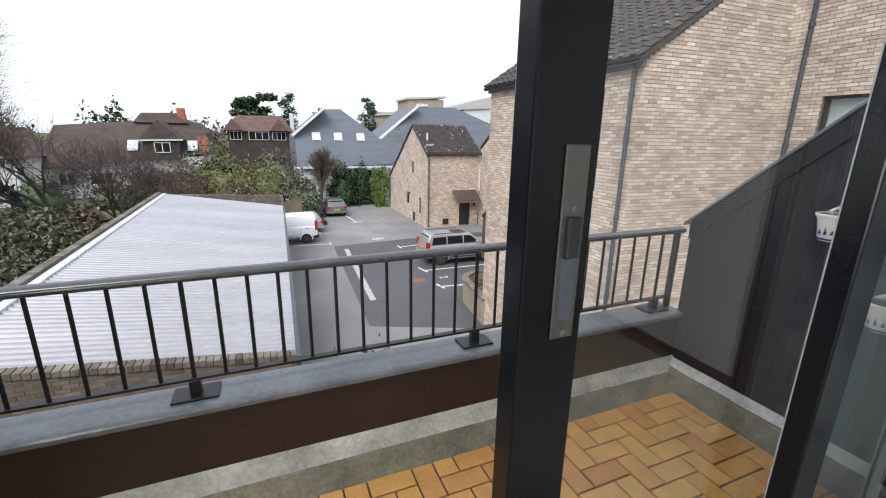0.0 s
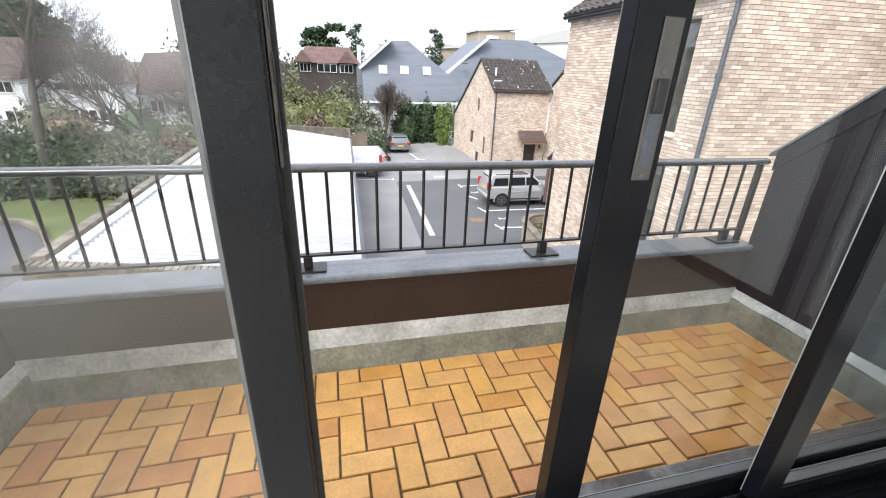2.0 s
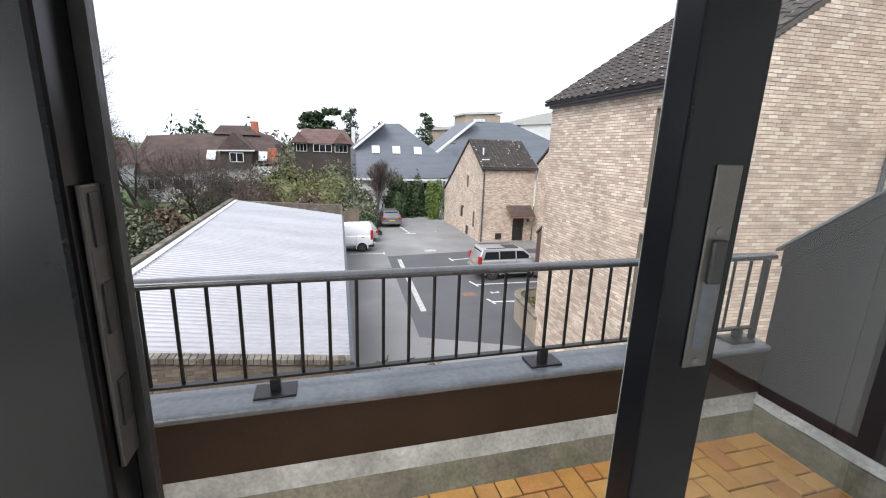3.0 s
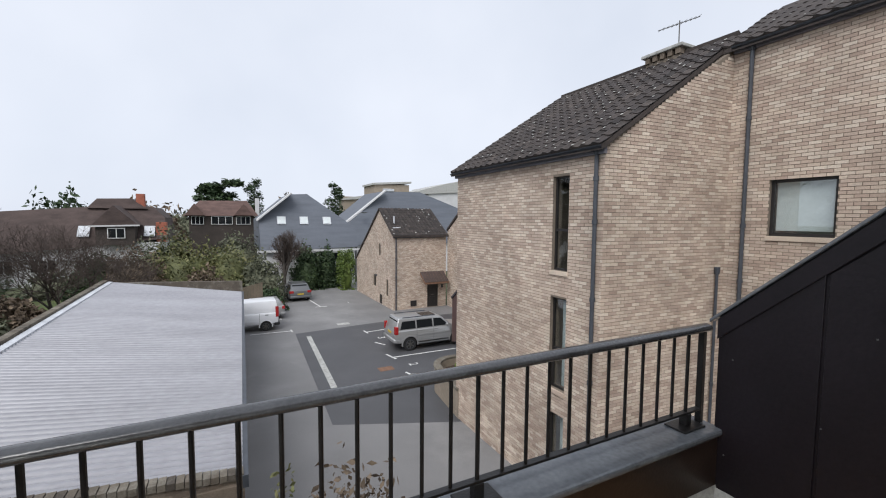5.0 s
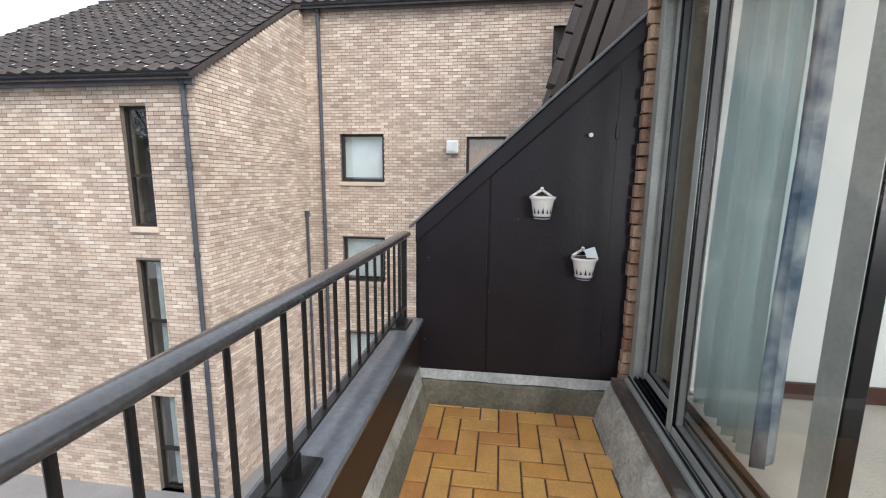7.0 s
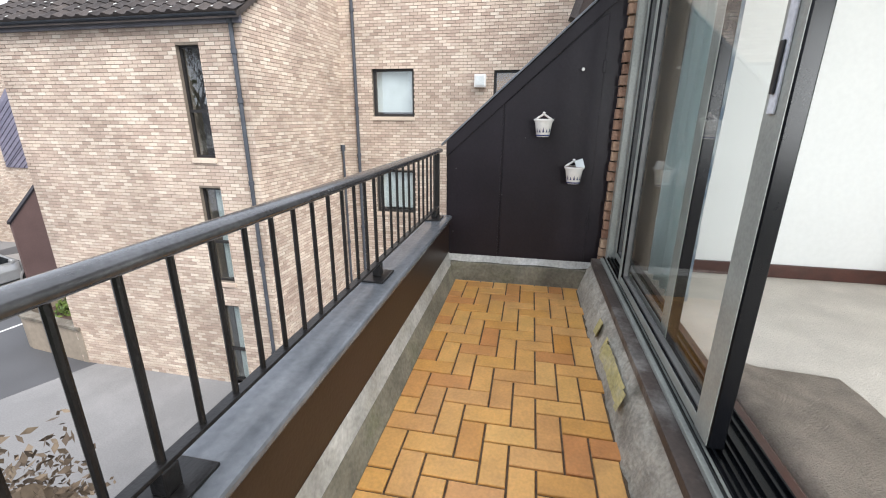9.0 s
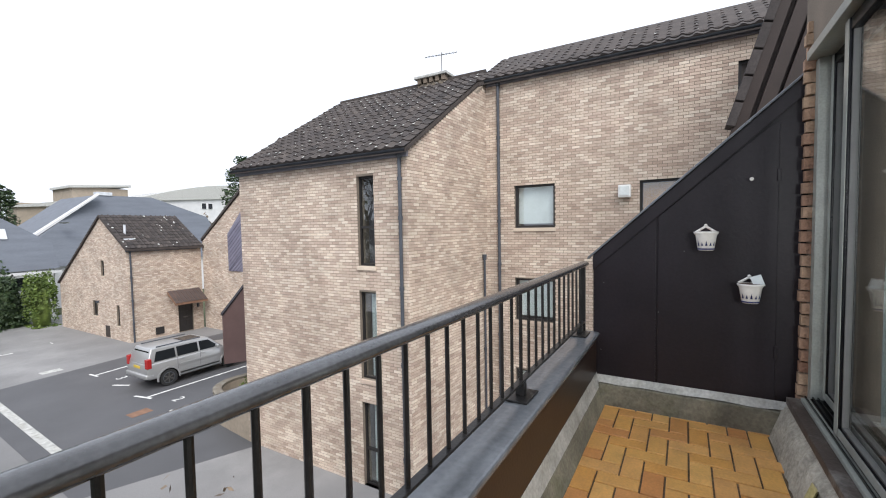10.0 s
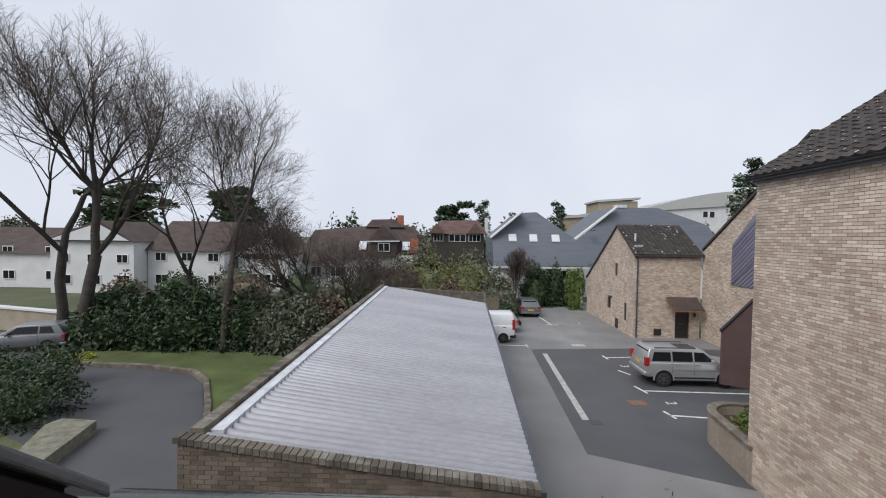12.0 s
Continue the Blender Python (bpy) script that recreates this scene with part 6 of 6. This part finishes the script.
g1 = thing("grey_slate_house", (7.7, 46, GROUND), "white house with tall blue-grey slate roof and skylights", "house")
part("wall", boxm(3.3, 12.3, 44.3, 55, GROUND, -1.3), "white", g1)
front_roof(g1, [(3.0, -1.5), (3.0, 1.6), (6.1, 4.25), (7.9, 4.35), (12.6, 0.75), (12.6, -1.25)], 44.0, -1.4, 0.55, 11, "slate")
part("verge", prism([(2.85, 1.45), (6.1, 4.22), (6.1, 4.36), (2.85, 1.62)], "y", 45.2, 47.5), "white", g1)
part("eaves_trim", boxm(2.9, 12.7, 43.85, 43.98, -1.62, -1.42), "white", g1)
for x in (5.1, 7.3, 9.65):
    s = part("skylight", boxm(-0.42, 0.42, -0.05, 0.05, -0.45, 0.45, 0.02, pose(x, 45.55, 1.5, -29, 0, 0)), "flash", g1)
    part("skylight_glass", boxm(-0.34, 0.34, -0.07, -0.051, -0.37, 0.37, 0, pose(x, 45.55, 1.5, -29, 0, 0)), "blind", s)
for k in range(6):
    far_window(g1, 5.0 + k * 1.2, 6.0 + k * 1.2, 44.28, -2.75, -1.75, 1)
g2 = thing("grey_slate_house", (21, 52, GROUND), "large house with blue-grey slate roof beyond the cottage", "house")
part("wall", boxm(14.2, 29, 50.3, 60, GROUND, -1.3), "white", g2)
front_roof(g2, [(13.0, -1.5), (13.6, 1.2), (18.7, 5.4), (24.0, 5.45), (29.6, 3.3), (31, -1.5)], 50.0, -1.4, 0.5, 12, "slate")
part("ridge_vent", boxm(18.8, 20.2, 53.3, 54.0, 5.4, 5.75, 0.03), "flash", g2)
part("satellite_dish", lathe([(0.0, 0), (0.3, 0.05), (0.42, 0.14)], (15.2, 50.6, 2.4), 14), "lead", g2)
part("verge", prism([(13.3, 1.0), (18.6, 5.35), (18.6, 5.5), (13.2, 1.2)], "y", 52.0, 52.9), "white", g2)
h1 = thing("dark_gabled_house", (-9, 57, GROUND), "dark-roofed house with dormer gable and red chimney", "house")
part("wall", boxm(-20, -5.2, 55.4, 64, GROUND, -1.0), "white", h1)
front_roof(h1, [(-20.5, -2.2), (-19.0, 2.2), (-11.2, 2.9), (-6.0, 2.9), (-4.9, 1.7), (-4.6, -0.6)], 55.0, -1.5, 0.8, 10, "oldroof")
front_roof(h1, [(-12.0, 2.7), (-11.2, 3.75), (-8.2, 3.85), (-6.6, 2.7)], 58.0, 2.7, 0.5, 6, "oldroof")
part("dormer_wall", boxm(-10.6, -7.3, 54.5, 57, -1.2, 0.85), "darkwall", h1)
part("dormer_roof", prism([(-11.0, 0.75), (-6.9, 0.85), (-9.0, 2.95)], "y", 54.3, 59), "oldroof", h1)
part("barge_board", prism([(-11.1, 0.7), (-6.8, 0.8), (-6.8, 0.95), (-11.1, 0.85)], "y", 54.2, 54.29), "white", h1)
far_window(h1, -9.6, -8.1, 54.45, -0.5, 0.6, 2)
far_window(h1, -16.0, -14.0, 55.35, -3.9, -2.6, 3)
far_window(h1, -18.6, -17.2, 55.35, -3.9, -2.6, 2)
part("chimney", boxm(-7.7, -6.9, 58.5, 59.3, 2.4, 4.4, 0.03), "redbrick", h1)
part("chimney", boxm(-5.6, -4.6, 56.0, 57.0, -1.0, 1.2, 0.03), "redbrick", h1)
for x in (-11.9, -6.2):
    part("skylight", boxm(-0.5, 0.5, -0.06, 0.06, -0.7, 0.7, 0.02, pose(x, 56.1, 0.2, -38, 0, 0)), "flash", h1)
h1.location.x -= 1.25
h2 = thing("red_roofed_house", (-0.5, 77, GROUND), "long house with red-brown hipped roof and white windows", "house")
part("wall", boxm(-5.0, 4.2, 75.3, 84, GROUND, 2.3), "darkwall", h2)
front_roof(h2, [(-5.8, 2.0), (-3.6, 4.45), (3.2, 4.6), (4.8, 2.1)], 75.0, 2.1, 0.9, 9, "redroof")
for x0, x1 in ((-4.7, -3.0), (-2.0, 1.0), (1.5, 3.6)):
    far_window(h2, x0, x1, 75.2, 0.7, 2.0, 3)
part("bay_roof", prism([(-5.5, 2.1), (-2.8, 2.1), (-4.2, 3.9)], "y", 74.2, 78), "redroof", h2)
part("bay_roof", prism([(1.2, 2.15), (4.0, 2.15), (2.6, 4.0)], "y", 74.2, 78), "redroof", h2)
part("chimney", boxm(4.4, 5.0, 76, 76.6, 1.0, 5.0, 0.03), "white", h2)
for k, (x0, x1, y, zr, ze, mt) in enumerate(((-46, -36, 46, 2.8, 0.6, "oldroof"), (-36.5, -27, 48, 3.0, -0.3, "oldroof"), (-27, -20.5, 50, 1.6, -0.8, "redroof"), (-62, -48, 50, 2.0, -1.0, "oldroof"))):
    h = thing("white_house", ((x0 + x1) / 2, y, GROUND), "white rendered house with dark roof behind the trees", "house")
    part("wall", boxm(x0 + 0.3, x1 - 0.3, y, y + 8, GROUND, ze), "white", h)
    if k % 2 == 0:
        part("roof", prism([(x0, ze - 0.1), (x1, ze - 0.1), ((x0 + x1) / 2 + 1, zr)], "y", y - 0.4, y + 8.4), mt, h)
        part("gable", prism([(x0 + 0.5, ze), (x1 - 0.5, ze), ((x0 + x1) / 2 + 1, zr - 0.35)], "y", y - 0.46, y - 0.41), "white", h)
    else:
        front_roof(h, [(x0, ze - 0.2), (x0 + 0.6, zr), (x1 - 0.6, zr), (x1, ze - 0.2)], y - 0.4, ze - 0.2, 1.2, 9, mt)
    for q in range(3):
        xx = x0 + 1.2 + q * (x1 - x0 - 3.4) / 2
        far_window(h, xx, xx + 1.3, y - 0.02, -1.9 + 0.2 * k % 1, -0.9 + 0.2 * k % 1, 2)
        far_window(h, xx, xx + 1.5, y - 0.02, -4.3, -3.2, 2)
# flats and halls on the rise behind
fl1 = thing("white_flats", (62, 112, GROUND), "white flats with shallow curved roof on the hill", "building")
part("wall", boxm(52, 76, 110, 122, GROUND, 11.0), "white", fl1)
curve_pts = [(48 + 28 * q / 12, 9.6 + 4.6 * math.sin(math.pi * 0.55 * q / 12)) for q in range(13)]
part("curved_roof", prism(curve_pts + [(76, 10.9), (48, 8.8)], "y", 109.5, 123), "lead", fl1)
for x, z in ((62.5, 7.4), (64.2, 7.4), (68.5, 11.6)):
    far_window(fl1, x, x + 1.3, 109.45 if z > 10 else 109.95, z, z + 1.6, 1)
fl2 = thing("flat_roofed_hall", (38, 112, GROUND), "low beige brick building with flat pale roofs", "building")
part("wall", boxm(36, 46, 110, 120, GROUND, 11.3), "beige", fl2)
part("roof_edge", prism([(35.5, 11.0), (46.5, 11.8), (46.5, 12.3), (35.5, 11.5)], "y", 109.5, 120), "lead", fl2)
part("lower_wall", boxm(26, 44, 104, 109, GROUND, 7.3), "beige", fl2)
part("lower_roof", prism([(25.5, 6.8), (38, 8.7), (44.5, 8.3), (44.5, 7.8), (25.5, 6.4)], "y", 103.5, 109), "lead", fl2)
for q in range(4):
    far_window(fl2, 30 + q * 3, 31.8 + q * 3, 103.95, 5.2, 6.6, 2)


def pine(at, h, r, seed, label):
    """Cedar or pine: bare stem and flat leafy plates."""
    rng = random.Random(seed)
    t = thing("pine_tree", at, label, "tree")
    part("trunk", tube(bmesh.new(), at, (at[0], at[1], at[2] + h * 0.9), r * 0.07, r * 0.03), "bark", t)
    v, f = [], []
    for k in range(9):
        z = at[2] + h * (0.55 + 0.45 * k / 8)
        rr = r * (1.0 - 0.55 * (k / 8) ** 2) * rng.uniform(0.6, 1.0)
        cx, cy = at[0] + rng.gauss(0, r * 0.25), at[1] + rng.gauss(0, r * 0.25)
        for q in range(200):
            a, d = rng.uniform(0, 6.28), math.sqrt(rng.random()) * rr
            c = (cx + d * math.cos(a), cy + d * math.sin(a), z + rng.gauss(0, h * 0.02))
            s = r * 0.14
            j = len(v)
            for _ in range(4):
                v.append((c[0] + rng.uniform(-s, s), c[1] + rng.uniform(-s, s), c[2] + rng.uniform(-s, s) * 0.6))
            f.append((j, j + 1, j + 2, j + 3))
    tagged(part("crown", (v, f), "leaf", t), kind="stuff")


pine((-0.6, 95, GROUND), 14.0, 5.0, 1, "dark umbrella pine beyond the houses")
pine((5.4, 95, GROUND), 14.5, 2.0, 2, "narrow dark pine beyond the houses")
pine((21.8, 95, GROUND), 14.4, 2.3, 3, "dark pine between the grey roofs")
pine((39.6, 60, GROUND), 17.5, 2.4, 4, "dark cedar behind the brick flats")
pine((-38, 70, GROUND), 14, 5.0, 5, "dark pine behind the white houses")
pine((-56, 70, GROUND), 15, 6.0, 6, "dark pine behind the white houses")
# distant belt of trees
rng = np.random.default_rng(77)
for k in range(26):
    x, y = -120 + k * 11.5 + rng.uniform(-4, 4), rng.uniform(88, 125)
    hgt = rng.uniform(8.5, 11.5) if x < 30 else rng.uniform(8, 10)
    shrub("distant_tree", (x, y, GROUND), (rng.uniform(5, 8), 3, hgt), ("leaf_dry", "leaf_grey", "leaf")[k % 3], 1500, 0.55, "distant hazy tree clump on the skyline", 200 + k, "tree", rough=0.3)
for k in range(9):
    x = -34 + k * 4.2
    shrub("garden_bush", (x, 42 + (k % 3) * 2.5, GROUND), (2.4, 1.8, 2.4 + (k * 7 % 5) * 0.3), ("leaf_dry", "leaf", "leaf_grey")[k % 3], 900, 0.2, "garden bush in front of the white houses", 300 + k, rough=0.4)

# ---- pieces: floor tiles and bricks ----
rng = np.random.default_rng(11)
tile_cache = {}
for a, b, c, d in tiles:
    key = (round(b - a, 3), round(d - c, 3))
    if key not in tile_cache:
        w, h = key[0] / 2, key[1] / 2
        e = 0.003
        vs = [(-w, -h, -0.012), (w, -h, -0.012), (w, h, -0.012), (-w, h, -0.012), (-w, -h, -0.003), (w, -h, -0.003), (w, h, -0.003), (-w, h, -0.003), (-w + e, -h + e, 0), (w - e, -h + e, 0), (w - e, h - e, 0), (-w + e, h - e, 0)]
        fs = [(8, 9, 10, 11)] + [(k, (k + 1) % 4, 4 + (k + 1) % 4, 4 + k) for k in range(4)] + [(4 + k, 4 + (k + 1) % 4, 8 + (k + 1) % 4, 8 + k) for k in range(4)]
        me = bpy.data.meshes.new("floor_tile")
        me.from_pydata(vs, [], fs)
        me.materials.append(M["tile"])
        tile_cache[key] = me
    ob = new("floor_tile", tile_cache[key])
    ob.parent = tile_parent
    ob.matrix_world = pose((a + b) / 2, (c + d) / 2, rng.uniform(-0.0015, 0.0015), rng.uniform(-0.25, 0.25), rng.uniform(-0.25, 0.25), 0)
for boxes, parent, name, material in LATE:
    cache = {}
    inv = parent.matrix_world.inverted()
    for b in boxes:
        o = Vector(b[0])
        rel = [tuple(round(q, 3) for q in (Vector(p) - o)) for p in b]
        key = tuple(rel)
        if key not in cache:
            me = bpy.data.meshes.new(name)
            me.from_pydata(rel, [], BRICK_FACES)
            me.materials.append(M[material])
            cache[key] = me
        ob = new(name, cache[key])
        ob.parent = parent
        ob.matrix_parent_inverse = inv
        ob.location = o
